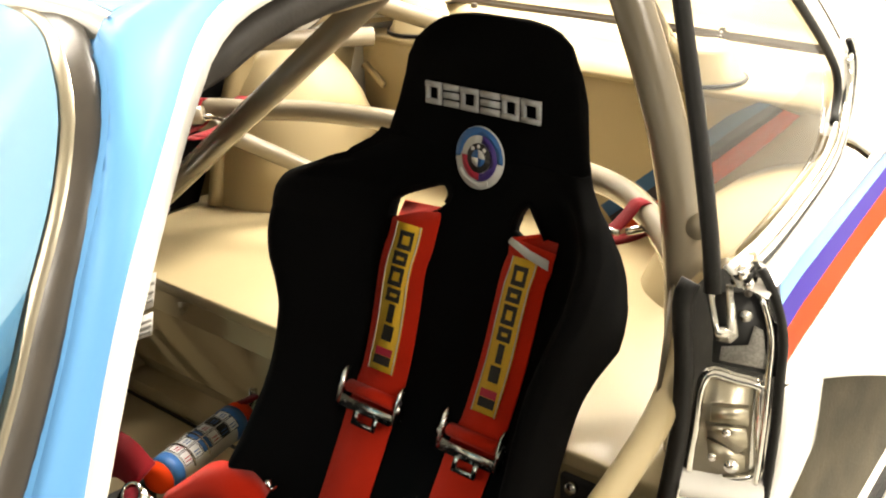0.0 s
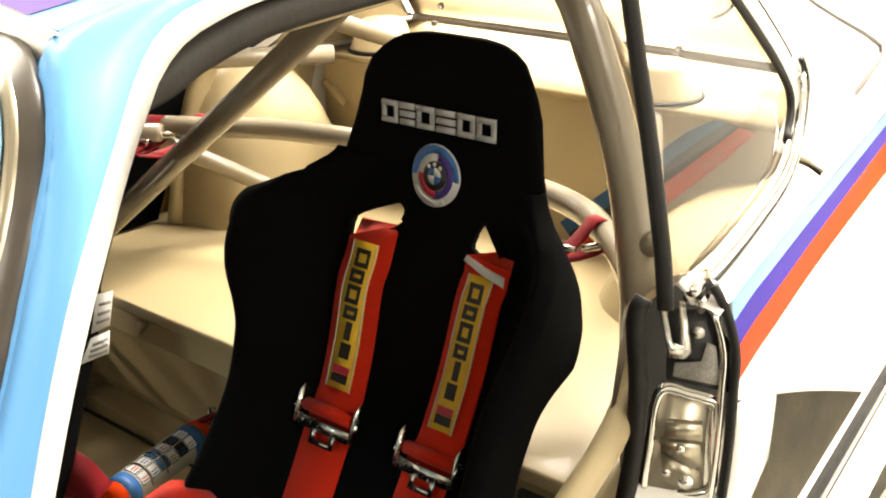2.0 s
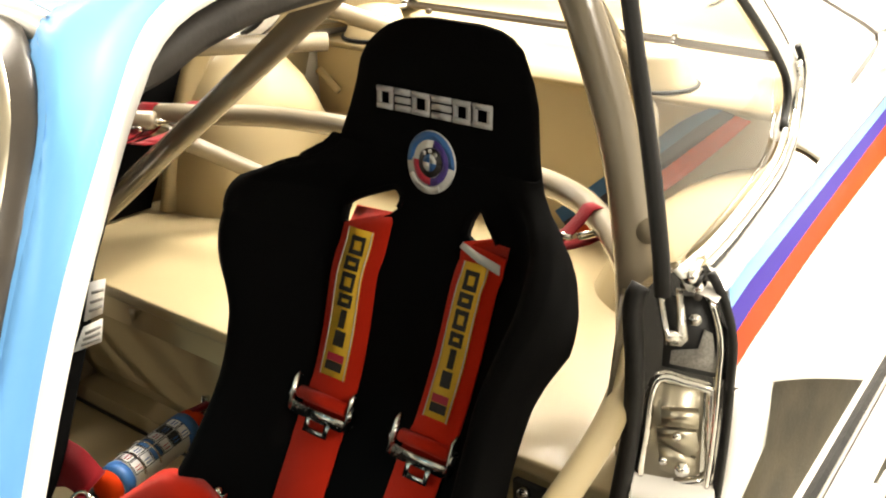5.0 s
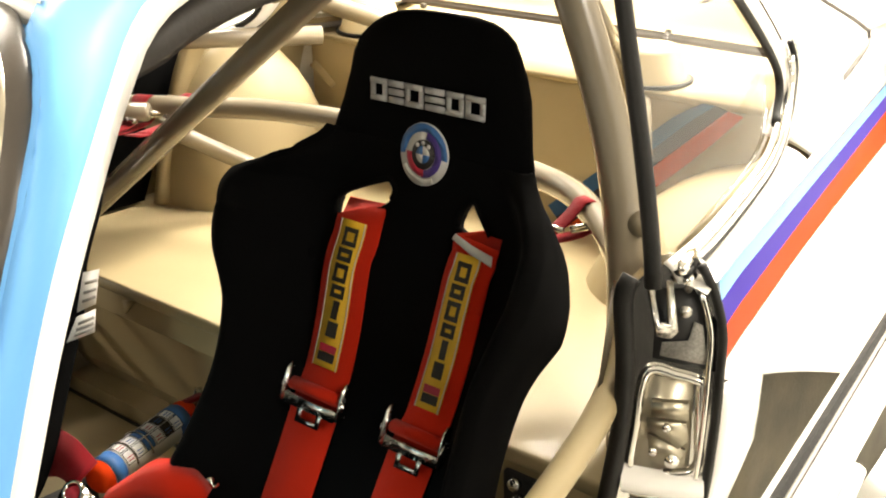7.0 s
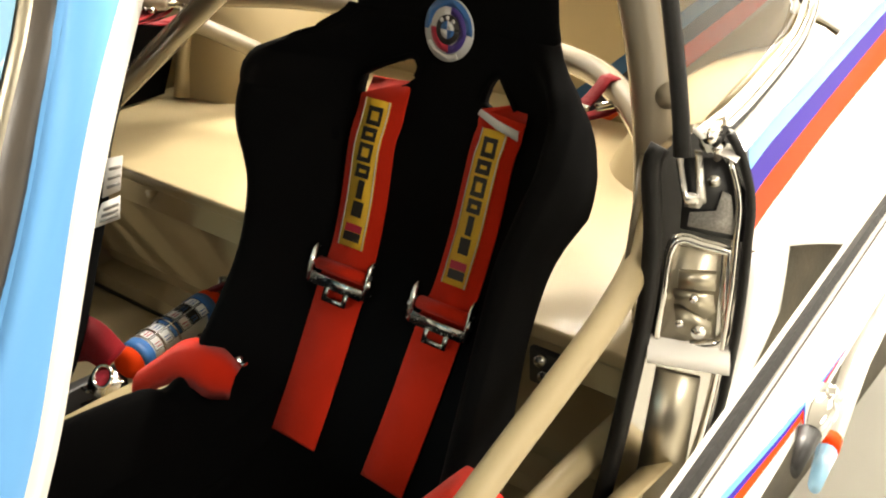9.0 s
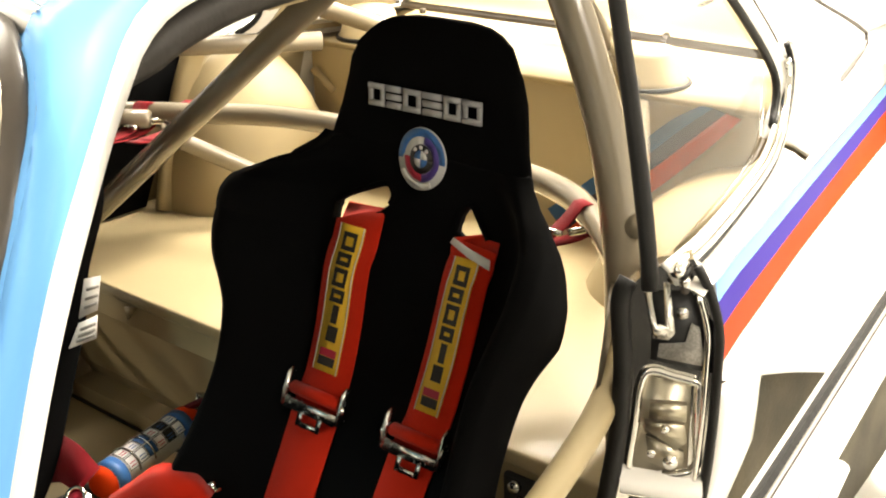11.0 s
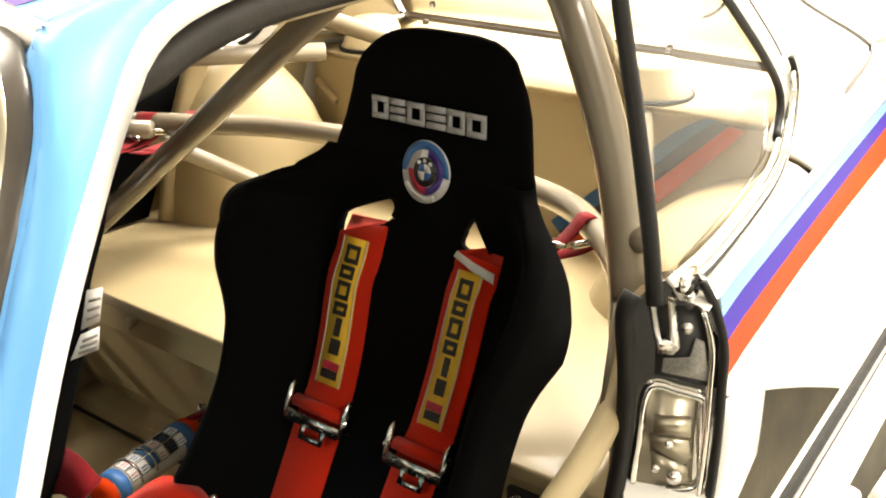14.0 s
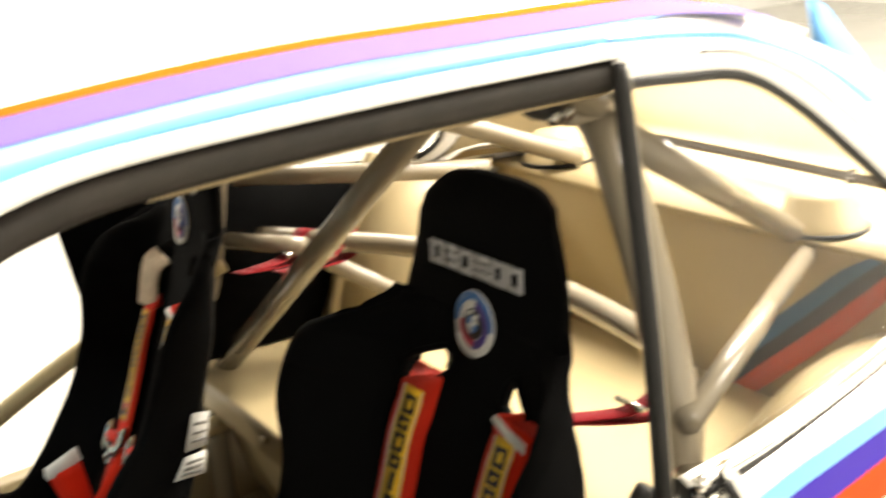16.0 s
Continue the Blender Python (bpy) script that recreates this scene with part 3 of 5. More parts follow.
XS = [-0.092 + 0.025 * k for k in range(14)] + [0.30 + 0.06 * k for k in range(16)]
for far in (False, True):
    t = flip if far else list
    rows = [t([flank(x, 0.846 + (flare_at(x).z - 0.846) * f / 14) for x in XS]) for f in range(15)]
    rows.append(t([tuple(flare_at(x) + Vector((0, 0.012, -0.004))) for x in XS]))
    part("rear_flank", loft(*rows), M["white"], car, "glossy white rear flank with a flared arch")
    rows = []
    for z, wdt in ((0.716, 0.148), (0.68, 0.154), (0.64, 0.152), (0.60, 0.147), (0.56, 0.138), (0.51, 0.122), (0.45, 0.105), (0.38, 0.08), (0.30, 0.06)):
        x0 = flank_front(z) - 0.006
        y0 = 0.040 + max(0.0, 0.60 - z) * 0.22
        rows.append(t([(x0 + wdt * f, y0 - 0.014 * math.sin(f * math.pi * 0.8) + 0.03 * f * f, z) for f in (0.0, 0.15, 0.3, 0.5, 0.7, 0.85, 1.0)]))
    part("arch_front", loft(*rows, thick=0.006), M["white"], car, "white body strip before the wheel arch")
    for nm, z0, z1, mt in (("blue_stripe", 0.8455, 0.822, "blue"), ("violet_stripe", 0.822, 0.786, "navy"), ("red_stripe", 0.786, 0.738, "red")):
        rows = [t([flank(flank_front(z) if x < -0.09 else x, z - 0.055 * max(0.0, x), 0.0025) for x in XS]) for z in (z0, z0 * 0.67 + z1 * 0.33, z0 * 0.33 + z1 * 0.67, z1)]
        part(nm, loft(*rows), M[mt], car)
    rows = [t([(x, max(0.06 + 0.10 * (x + 0.1), flank(x, max(z, flare_at(x).z + 0.001))[1] + 0.015), z) for x in (-0.01, 0.1, 0.25, 0.5, 0.8, 1.2)]) for z in (0.69, 0.65, 0.6, 0.55, 0.35, 0.15)]
    part("wheel_arch", loft(*rows, thick=0.01), M["tyre"], car, "dark undersealed wheel arch")

# rear quarter and boot corner behind the side window
QX = (0.43, 0.46, 0.50, 0.535, 0.60, 0.68, 0.76, 0.86, 0.98, 1.12, 1.30)
for far in (False, True):
    t = flip if far else list
    rows = [t([(x, 0.050 + 0.25 * (x + 0.1) + o, 0.846 + (z - 0.846) * min(1.0, (x - 0.39) / 0.12)) for x in QX]) for o, z in ((0.0, 0.846), (0.010, 0.862), (0.028, 0.882), (0.05, 0.895))]
    rows.append(t([(x, min(0.268 + 0.25 * max(0.0, x - 0.43), 0.335) + 0.25 * max(0.0, x - 0.72), 0.846 + 0.059 * min(1.0, (x - 0.39) / 0.12)) for x in QX]))
    part("rear_quarter", loft(*rows, thick=0.006), M["white"], car, "white rear quarter panel")
part("boot_lid", loft(*[[(x, y, 0.898 + 0.02 * (1 - ((y - CY) / 0.5) ** 2)) for y in (0.40, 0.6, 0.87, 1.14, 1.34)] for x in (0.87, 1.1, 1.5)], thick=0.01), M["white"], car, "white boot lid")

# front body, tail and wheels
def bonnet_z(x, y):
    return 0.86 - 0.06 * ((-1.15 - x) / 1.3) ** 2 + 0.03 * (1 - ((y - CY) / 0.78) ** 2)


BX = (-1.20, -1.45, -1.75, -2.05, -2.30, -2.45)
BY_ = [0.14 + (2 * CY - 0.28) * k / 12 for k in range(13)]
part("bonnet", loft(*[[(x, y, bonnet_z(x, y)) for y in BY_] for x in BX], thick=0.01), M["white"], car, "white bonnet")
part("nose_panel", loft(*[[(-2.45 - dx, 0.18 + (2 * CY - 0.36) * k / 8, z) for k in range(9)] for dx, z in ((0.0, 0.80), (0.10, 0.74), (0.13, 0.60), (0.10, 0.42), (0.16, 0.20))], thick=0.01), M["white"], car, "white nose panel with a low spoiler")
part("tail_panel", loft(*[[(1.52 + dx, 0.34 + (2 * CY - 0.68) * k / 8, z) for k in range(9)] for dx, z in ((-0.02, 0.92), (0.03, 0.86), (0.05, 0.66), (0.0, 0.36))], thick=0.01), M["white"], car, "white tail panel")
for far in (False, True):
    t = flip if far else list
    WX = (-1.20, -1.40, -1.60, -1.80, -2.00, -2.20, -2.45)
    rows = [t([(x, 0.14 - o * math.sin(math.pi * min(1, max(0, (-1.20 - x) / 1.25))), z + (0.10 if z < 0.3 else 0.0) * math.sin(math.pi * min(1, max(0, (-1.3 - x) / 0.9)))) for x in WX]) for o, z in ((0.0, 0.85), (0.03, 0.83), (0.06, 0.74), (0.10, 0.60), (0.09, 0.45), (0.06, 0.25))]
    part("front_wing", loft(*rows, thick=0.008), M["white"], car, "white front wing with a flared arch")
    for wx, wy in ((-1.72, 0.20), (0.98, 0.42)):
        yy = 2 * CY - wy if far else wy
        prof = [(0.20, -0.10), (0.27, -0.11), (0.305, -0.095), (0.315, -0.06), (0.315, 0.06), (0.305, 0.095), (0.27, 0.11), (0.20, 0.10)]
        bm = bmesh.new()
        loops = [[bm.verts.new((wx + r * math.cos(2 * math.pi * k / 32), yy + o, 0.315 + r * math.sin(2 * math.pi * k / 32))) for k in range(32)] for r, o in prof]
        for l0, l1 in zip(loops, loops[1:]):
            for k in range(32):
                bm.faces.new((l0[k], l0[(k + 1) % 32], l1[(k + 1) % 32], l1[k]))
        wheel = part("wheel", bm, M["rubber"], car, "black racing tyre")
        part("rim", merge(cyl((wx, yy, 0.315), (0, 1, 0), 0.205, 0.15, 32, bevel=0.01), cyl((wx, yy, 0.315), (0, 1, 0), 0.05, 0.2, 16, bevel=0.006)), M["alu"], wheel, "alloy wheel centre")

# inside: floor pan, rear seat floor, bulkhead, parcel shelf, strut towers
part("floor_pan", box(-1.25, 0.12, 0.13, 0.10, 1.62, 0.17, 0.01), M["cream"], car, "cream painted floor pan")
part("tunnel", sweep([(-1.25, CY, 0.17), (0.0, CY, 0.17)], [(-0.13, 0), (-0.10, 0.14), (-0.05, 0.18), (0.05, 0.18), (0.10, 0.14), (0.13, 0)], normal=(0, 0, 1)), M["cream"], car, "cream transmission tunnel")
for t in (list, flip):
    part("inner_sill", loft(t([(-1.25, 0.14, 0.17), (0.05, 0.14, 0.17)]), t([(-1.25, 0.13, 0.34), (0.05, 0.13, 0.42)]), t([(-1.25, 0.085, 0.35), (0.05, 0.10, 0.43)]), thick=0.006), M["cream"], car, "cream inner door sill")
part("rear_floor", box(-0.140, 0.16, 0.520, 0.60, 1.60, 0.545, 0.006), M["cream"], car, "cream flat panel behind the seats")
FACE = [(-0.128, 0.519), (-0.128, 0.478), (-0.062, 0.452), (-0.064, 0.436), (-0.016, 0.25), (0.012, 0.20), (-0.044, 0.195), (-0.046, 0.17)]
part("seat_pan_front", loft(*[[(x, 0.16, z), (x, 1.60, z)] for x, z in FACE], thick=-0.006), M["cream"], car, "cream pressed step under the rear floor", smooth=False)
part("bulkhead", box(0.60, 0.262, 0.40, 0.625, 2 * CY - 0.262, 0.845, 0.004), M["cream"], car, "cream panel closing the boot")
part("parcel_shelf", loft([(0.595, 0.245, 0.85), (0.595, CY, 0.85), (0.595, 1.495, 0.85)], [(0.72, 0.285, 0.853), (0.72, CY, 0.853), (0.72, 1.455, 0.853)], [(0.85, 0.33, 0.886), (0.85, CY, 0.890), (0.85, 1.41, 0.886)], thick=0.012), M["cream"], car, "cream painted parcel shelf")


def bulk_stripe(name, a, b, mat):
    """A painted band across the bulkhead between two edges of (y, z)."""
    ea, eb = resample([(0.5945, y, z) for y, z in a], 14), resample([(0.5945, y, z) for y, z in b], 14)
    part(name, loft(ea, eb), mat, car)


# same stripes as on the flank; their shade in here is painted in
bulk_stripe("blue_stripe", [(0.465, 0.844), (0.52, 0.812), (0.60, 0.745), (0.72, 0.645), (0.80, 0.58)], [(0.44, 0.844), (0.50, 0.797), (0.585, 0.722), (0.70, 0.625), (0.78, 0.56)], M["shaded_blue"])
bulk_stripe("violet_stripe", [(0.44, 0.844), (0.50, 0.797), (0.585, 0.722), (0.70, 0.625), (0.78, 0.56)], [(0.415, 0.838), (0.48, 0.780), (0.57, 0.70), (0.685, 0.605), (0.76, 0.54)], M["shaded_violet"])
bulk_stripe("red_stripe", [(0.415, 0.838), (0.48, 0.780), (0.57, 0.70), (0.685, 0.605), (0.76, 0.54)], [(0.385, 0.832), (0.45, 0.765), (0.55, 0.672), (0.665, 0.575), (0.74, 0.515)], M["shaded_red"])
for tx, ty, lb in ((0.682, 1.362, "cream strut tower dome"), (0.655, 0.612, "cream strut tower dome")):
    tz = 0.852
    prof = [(0.076, 0.0), (0.076, 0.006), (0.070, 0.012), (0.056, 0.058), (0.044, 0.068), (0.0, 0.070)]
    bm = bmesh.new()
    rings = [[bm.verts.new((tx + r * math.cos(a) + 0.0, ty + r * math.sin(a), tz + h)) for a in [2 * math.pi * k / 28 for k in range(28)]] for r, h in prof[:-1]]
    for r0, r1 in zip(rings, rings[1:]):
        for k in range(28):
            bm.faces.new((r0[k], r0[(k + 1) % 28], r1[(k + 1) % 28], r1[k]))
    bm.faces.new(rings[-1])
    dome = part("strut_dome", bm, M["cream"], car, lb)
    part("dome_gasket", sweep([(tx + 0.077 * math.cos(a), ty + 0.077 * math.sin(a), tz + 0.004) for a in [2 * math.pi * k / 32 for k in range(32)]], ring(0.004, 8), closed=True), M["rubber"], dome)
# rear window surround
RW = [(0.775, 0.34, 0.902), (0.775, 0.60, 0.906), (0.782, CY, 0.908), (0.795, 1.14, 0.906), (0.815, 1.40, 0.902)]
part("rear_window_seal", sweep(resample(RW, 30), rect(0.018, 0.012, 0.004), normal=(-0.6, 0, 0.8)), M["screen_rubber"], car, "black seal under the rear window")
RT = [(0.30, 0.36, 1.205), (0.24, 0.60, 1.25), (0.22, CY, 1.262), (0.24, 1.14, 1.25), (0.30, 1.38, 1.205)]
pane = part("rear_window", loft(resample(RT, 24), resample([((a[0] + b[0]) / 2, a[1], (a[2] + b[2]) / 2 + 0.02) for a, b in zip(RT, RW)], 24), resample(RW, 24)), M["glass"], car, "clear rear window")
pane.visible_shadow = False
for y in (0.65, 1.28):
    part("clip", box(0.762, y - 0.006, 0.898, 0.774, y + 0.006, 0.909, 0.002), M["screen_rubber"], car)
# boot lid and tail panel behind the rear window
DECK = [(0.835, 0.888), (0.95, 0.884), (1.10, 0.874), (1.20, 0.860), (1.235, 0.835), (1.245, 0.70), (1.235, 0.48)]
part("boot_lid", loft(*[[(x - 0.02 * abs(f) ** 3, CY + f * 0.56, z - 0.012 * f * f) for f in (-1, -0.75, -0.5, 0, 0.5, 0.75, 1)] for x, z in DECK], thick=0.008), M["white"], car, "white boot lid and tail panel")
# wheel houses inside
for far in (False, True):
    rows = []
    for j in range(9):
        f = j / 8
        yy = 0.285 + 0.33 * f
        rr = math.sqrt(max(0.0, 1 - f * f))
        if far:
            rows.append([(0.40 + 0.215 * math.cos(a) * (0.55 + 0.45 * rr), 1.50 - 0.15 * f, 0.50 + 0.375 * math.sin(a) * (0.25 + 0.75 * rr)) for a in [math.pi * k / 20 for k in range(21)]])
        else:
            rows.append([(0.60 + 0.34 * math.cos(a) * (0.55 + 0.45 * rr), yy, 0.40 + 0.36 * math.sin(a) * (0.25 + 0.75 * rr)) for a in [math.pi * k / 20 for k in range(21)]])
    part("wheel_house", loft(*rows), M["cream"], car, "cream rounded inner wheel house")
    wall = loft([(0.0, 0.15, 0.43), (0.2, 0.15, 0.43), (0.6, 0.17, 0.43)], [(0.0, 0.13, 0.66), (0.2, 0.15, 0.66), (0.6, 0.2, 0.66)], [(-0.06, 0.12, 0.86), (0.2, 0.18, 0.865), (0.6, 0.27, 0.86)], thick=0.006)
    if far:
        for v in wall.verts:
            v.co.y = 2 * CY - v.co.y + 0.02
    part("inner_quarter", wall, M["cream"], car, "cream inner side panel")
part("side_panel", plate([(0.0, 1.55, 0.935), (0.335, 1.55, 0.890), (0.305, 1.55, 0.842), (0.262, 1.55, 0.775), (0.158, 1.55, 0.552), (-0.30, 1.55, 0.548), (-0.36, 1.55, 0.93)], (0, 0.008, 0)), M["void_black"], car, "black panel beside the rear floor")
for a, b in (((0.594, 1.465, 0.779), (0.594, 1.405, 0.738)), ((0.594, 1.30, 0.79), (0.594, 1.26, 0.745))):
    part("pressed_rib", sweep([a, b], ring(0.012, 10, 0.009), scale=lambda f: 1 - 0.5 * f), M["cream"], car)
part("quarter_post", sweep(resample([(0.186, 1.515, 0.545), (0.212, 1.515, 0.65), (0.262, 1.512, 0.80), (0.315, 1.50, 0.915)], 12), rect(0.052, 0.030, 0.008), normal=(0, -1, 0)), M["cream"], car, "cream pillar behind the far side window")
# the gap's shade is put in as a thin black strip
part("gap_shade", sweep([(0.236, 1.488, 0.735), (0.222, 1.488, 0.62), (0.214, 1.486, 0.552)], rect(0.011, 0.008, 0.002), normal=(0, -1, 0)), M["void_black"], car, "black strip drawn for the shaded gap beside the pillar")
part("floor_ridge", sweep(resample([(0.214, 1.47, 0.556), (0.30, 1.45, 0.556), (0.42, 1.415, 0.556), (0.56, 1.37, 0.556)], 16), rect(0.030, 0.026, 0.008), normal=(0, 0, 1)), M["cream"], car, "cream ridge along the wheel house")
part("floor_clip", box(0.213, 1.505, 0.545, 0.235, 1.519, 0.550, 0.001), M["plastic"], car, "small dark clip on the rear floor")
part("floor_seam", sweep([(-0.062, 1.60, 0.173), (-0.062, 1.02, 0.173)], rect(0.006, 0.004), normal=(0, 0, 1)), M["rubber"], car)
part("step_bracket", plate([(-0.134, 1.222, 0.511), (-0.134, 1.184, 0.518), (-0.134, 1.217, 0.486)], (-0.004, 0, 0)), M["cream"], car, "small cream corner bracket")
part("anchor_plate", box(-0.144, 0.27, 0.452, -0.132, 0.33, 0.508, 0.003), M["plastic"], car, "black belt anchor plate")
for y, z in ((0.305, 0.497), (0.298, 0.474)):
    part("bolt", cyl((-0.150, y, z), (-1, 0, 0), 0.009, 0.014, 12, bevel=0.002), M["steel"], car)

# ---- roll cage ----
cage = thing("roll_cage", (-0.04, CY, 0.17), "cream painted tubular roll cage bolted in the car", "roll cage")
HX = -0.04
near_leg = [(HX - 0.02, 0.19, 0.17), (HX, 0.20, 0.45), (HX, 0.206, 0.72), (HX, 0.214, 0.85), (HX, 0.240, 0.985), (HX, 0.285, 1.11), (HX, 0.32, 1.18), (HX, 0.38, 1.225), (HX, 0.50, 1.245), (HX, CY, 1.25)]
far_leg = flip(near_leg[4:]) 
hoop = near_leg + far_leg[::-1][1:] + [(HX - 0.015, 1.55, 0.80), (HX - 0.045, 1.59, 0.55), (HX - 0.05, 1.60, 0.17)]
part("main_hoop", tube(hoop, 0.026, 16), M["cage"], cage, "bent cream main hoop")
part("diagonal_tube", tube([(HX, 0.56, 1.24), (HX - 0.035, 1.57, 0.504)], 0.022), M["cage"], cage)
part("harness_bar", tube([(HX + 0.01, 0.215, 0.795), (0.10, 0.35, 0.80), (0.20, 0.52, 0.80), (0.25, CY, 0.80), (0.22, 1.15, 0.80), (0.13, 1.33, 0.80), (0.03, 1.50, 0.80)], 0.021), M["cage"], cage, "bowed cream harness bar")
part("rear_stay", tube([(HX, 0.32, 1.18), (0.563, 0.594, 0.870)], 0.021), M["cage"], cage)
part("rear_stay", tube(flip([(HX, 0.32, 1.18), (0.30, 0.40, 1.03), (0.68, 0.46, 0.872)]), 0.021), M["cage"], cage)
part("side_stay", tube([(HX - 0.01, 0.185, 0.872), (0.585, 0.582, 0.828)], 0.016), M["cage"], cage)
part("cross_tube", tube([(0.0, 1.52, 0.925), (0.445, 1.275, 0.893)], 0.020), M["cage"], cage)
part("brace_tube", tube([(0.06, 1.42, 0.79), (0.30, 1.30, 0.625), (0.42, 1.25, 0.54)], 0.018), M["cage"], cage)
part("stub_tube", tube([(-0.03, 1.52, 0.80), (0.06, 1.36, 0.80)], 0.018), M["cage"], cage)
for t in (list, flip):
    part("door_bar", tube(t([(HX, 0.20, 0.75), (-0.205, 0.14, 0.679), (-0.49, 0.135, 0.548), (-0.95, 0.15, 0.30)]), 0.0185, 16), M["cream"], cage, "sloping cream door bar")
    part("door_bar", tube(t([(HX, 0.20, 0.42), (-0.286, 0.20, 0.388), (-0.6, 0.18, 0.33)]), 0.020), M["cream"], cage)
    part("front_leg", tube(t([(HX, 0.32, 1.20), (-0.20, 0.27, 1.262), (-0.45, 0.255, 1.262), (-0.70, 0.25, 1.24), (-0.90, 0.235, 1.04), (-1.08, 0.18, 0.75), (-1.1, 0.17, 0.17)]), 0.020), M["cage"], cage)
part("gusset", plate([(-0.06, 0.215, 0.80), (-0.06, 0.205, 0.70), (-0.19, 0.15, 0.70)], (0.0, -0.006, 0)), M["cage"], cage)
part("roof_bracket", merge(box(-0.10, 0.30, 1.19, -0.05, 0.36, 1.235, 0.004), box(-0.13, 0.33, 1.21, -0.09, 0.36, 1.24, 0.004)), M["cage"], cage)
hook = part("roof_hook", tube([(-0.205, 0.245, 1.246), (-0.185, 0.252, 1.230), (-0.165, 0.261, 1.222), (-0.140, 0.268, 1.226)], 0.009, 10), M["rubber"], cage, "dark hook beside the roof bracket")
for x, y in ((-0.150, 0.262), (-0.125, 0.272)):
    part("bolt", cyl((x, y, 1.214), (-0.3, -0.8, -0.4), 0.008, 0.014, 12, bevel=0.002), M["steel"], hook)

# ---- seats ----
SY = 0.465
ROWS = [(-0.040, 1.060, 0.085, 0.0), (-0.058, 1.098, 0.070, 0.0), (-0.092, 1.117, 0.066, 0.0), (-0.108, 1.112, 0.090, 0.002), (-0.115, 1.092, 0.122, 0.006), (-0.119, 1.055, 0.142, 0.010), (-0.121, 1.00, 0.150, 0.016),
        (-0.124, 0.96, 0.157, 0.0), (-0.127, 0.93, 0.172, 0.012), (-0.131, 0.905, 0.205, 0.04), (-0.137, 0.88, 0.238, 0.075), (-0.145, 0.85, 0.262, 0.10), (-0.160, 0.81, 0.274, 0.125),
        (-0.173, 0.78, 0.274, 0.13), (-0.186, 0.75, 0.264, 0.13), (-0.202, 0.71, 0.246, 0.12), (-0.219, 0.67, 0.234, 0.112), (-0.250, 0.60, 0.230, 0.107), (-0.288, 0.52, 0.236, 0.112), (-0.323, 0.45, 0.246, 0.122),
        (-0.355, 0.39, 0.258, 0.134), (-0.39, 0.34, 0.270, 0.145), (-0.45, 0.31, 0.282, 0.155), (-0.55, 0.305, 0.286, 0.16), (-0.68, 0.325, 0.284, 0.15), (-0.80, 0.34, 0.275, 0.11), (-0.87, 0.325, 0.26, 0.05), (-0.89, 0.28, 0.25, 0.0)]
HOLES = [[(0.622, 0.824), (0.622, 0.846), (0.606, 0.857), (0.57, 0.872), (0.534, 0.885), (0.522, 0.882), (0.516, 0.872), (0.520, 0.860), (0.535, 0.848), (0.59, 0.826)],
         [(0.402, 0.850), (0.397, 0.870), (0.389, 0.882), (0.378, 0.885), (0.366, 0.872), (0.345, 0.848), (0.340, 0.832), (0.35, 0.828)]]


def inside(y, z, poly):
    c = False
    for (y0, z0), (y1, z1) in zip(poly, poly[1:] + poly[:1]):
        if (z0 > z) != (z1 > z) and y < (y1 - y0) * (z - z0) / (z1 - z0) + y0:
            c = not c
    return c


def snap(y, z, poly):
    best = None
    for (y0, z0), (y1, z1) in zip(poly, poly[1:] + poly[:1]):
        d = Vector((y1 - y0, z1 - z0))
        f = max(0, min(1, (Vector((y - y0, z - z0))).dot(d) / d.length_squared))
        q = Vector((y0, z0)) + d * f
        if best is None or (q - Vector((y, z))).length < (best - Vector((y, z))).length:
            best = q
    return best


def seat_rows():
    """The profile, evenly resampled, with width, wing depth and front normal."""
    xz = smooth_line([(a, b, 0) for a, b, _, _ in ROWS], 10)
    wd = smooth_line([(c, d, 0) for _, _, c, d in ROWS], 10)
    res = []
    for i, (p, w) in enumerate(zip(xz, wd)):
        t = (xz[min(i + 1, len(xz) - 1)] - xz[max(i - 1, 0)]).normalized()
        n = Vector((t.y, -t.x))
        res.append((p.x, p.y, w.x, max(0.0, w.y), n))
    first = next(i for i, r in enumerate(res) if r[0] < -0.118 and r[1] < 0.937)
    return res[first:]


PROFILE = seat_rows()
COLS = [-1 + 2 * k / 112 for k in range(113)]
FOLD = (-4, -3, -2, *COLS, 2, 3, 4)


def wing(s):
    f = max(0.0, min(1.0, (abs(s) - 0.60) / 0.34))
    return f * f * (3 - 2 * f)


# how the cover sits on the shell: width added at the inner shoulder, and where the outer fold turns, by height
INNER = [(0.80, 0.0), (0.83, 0.024), (0.86, 0.038), (0.87, 0.033), (0.88, 0.022), (0.90, 0.008), (0.92, 0.012), (0.94, 0.020)]
OUTER = [(0.30, 0.010), (0.46, 0.012), (0.60, 0.016), (0.71, 0.014), (0.75, 0.006), (0.78, 0.022), (0.81, 0.032), (0.85, 0.040), (0.88, 0.036), (0.905, 0.020), (0.93, -0.006)]


def along(table, z):
    """The value at z in a table of (z, value)."""
    if z <= table[0][0]:
        return table[0][1]
    for (z0, v0), (z1, v1) in zip(table, table[1:]):
        if z <= z1:
            return v0 + (v1 - v0) * (z - z0) / (z1 - z0)
    return table[-1][1]


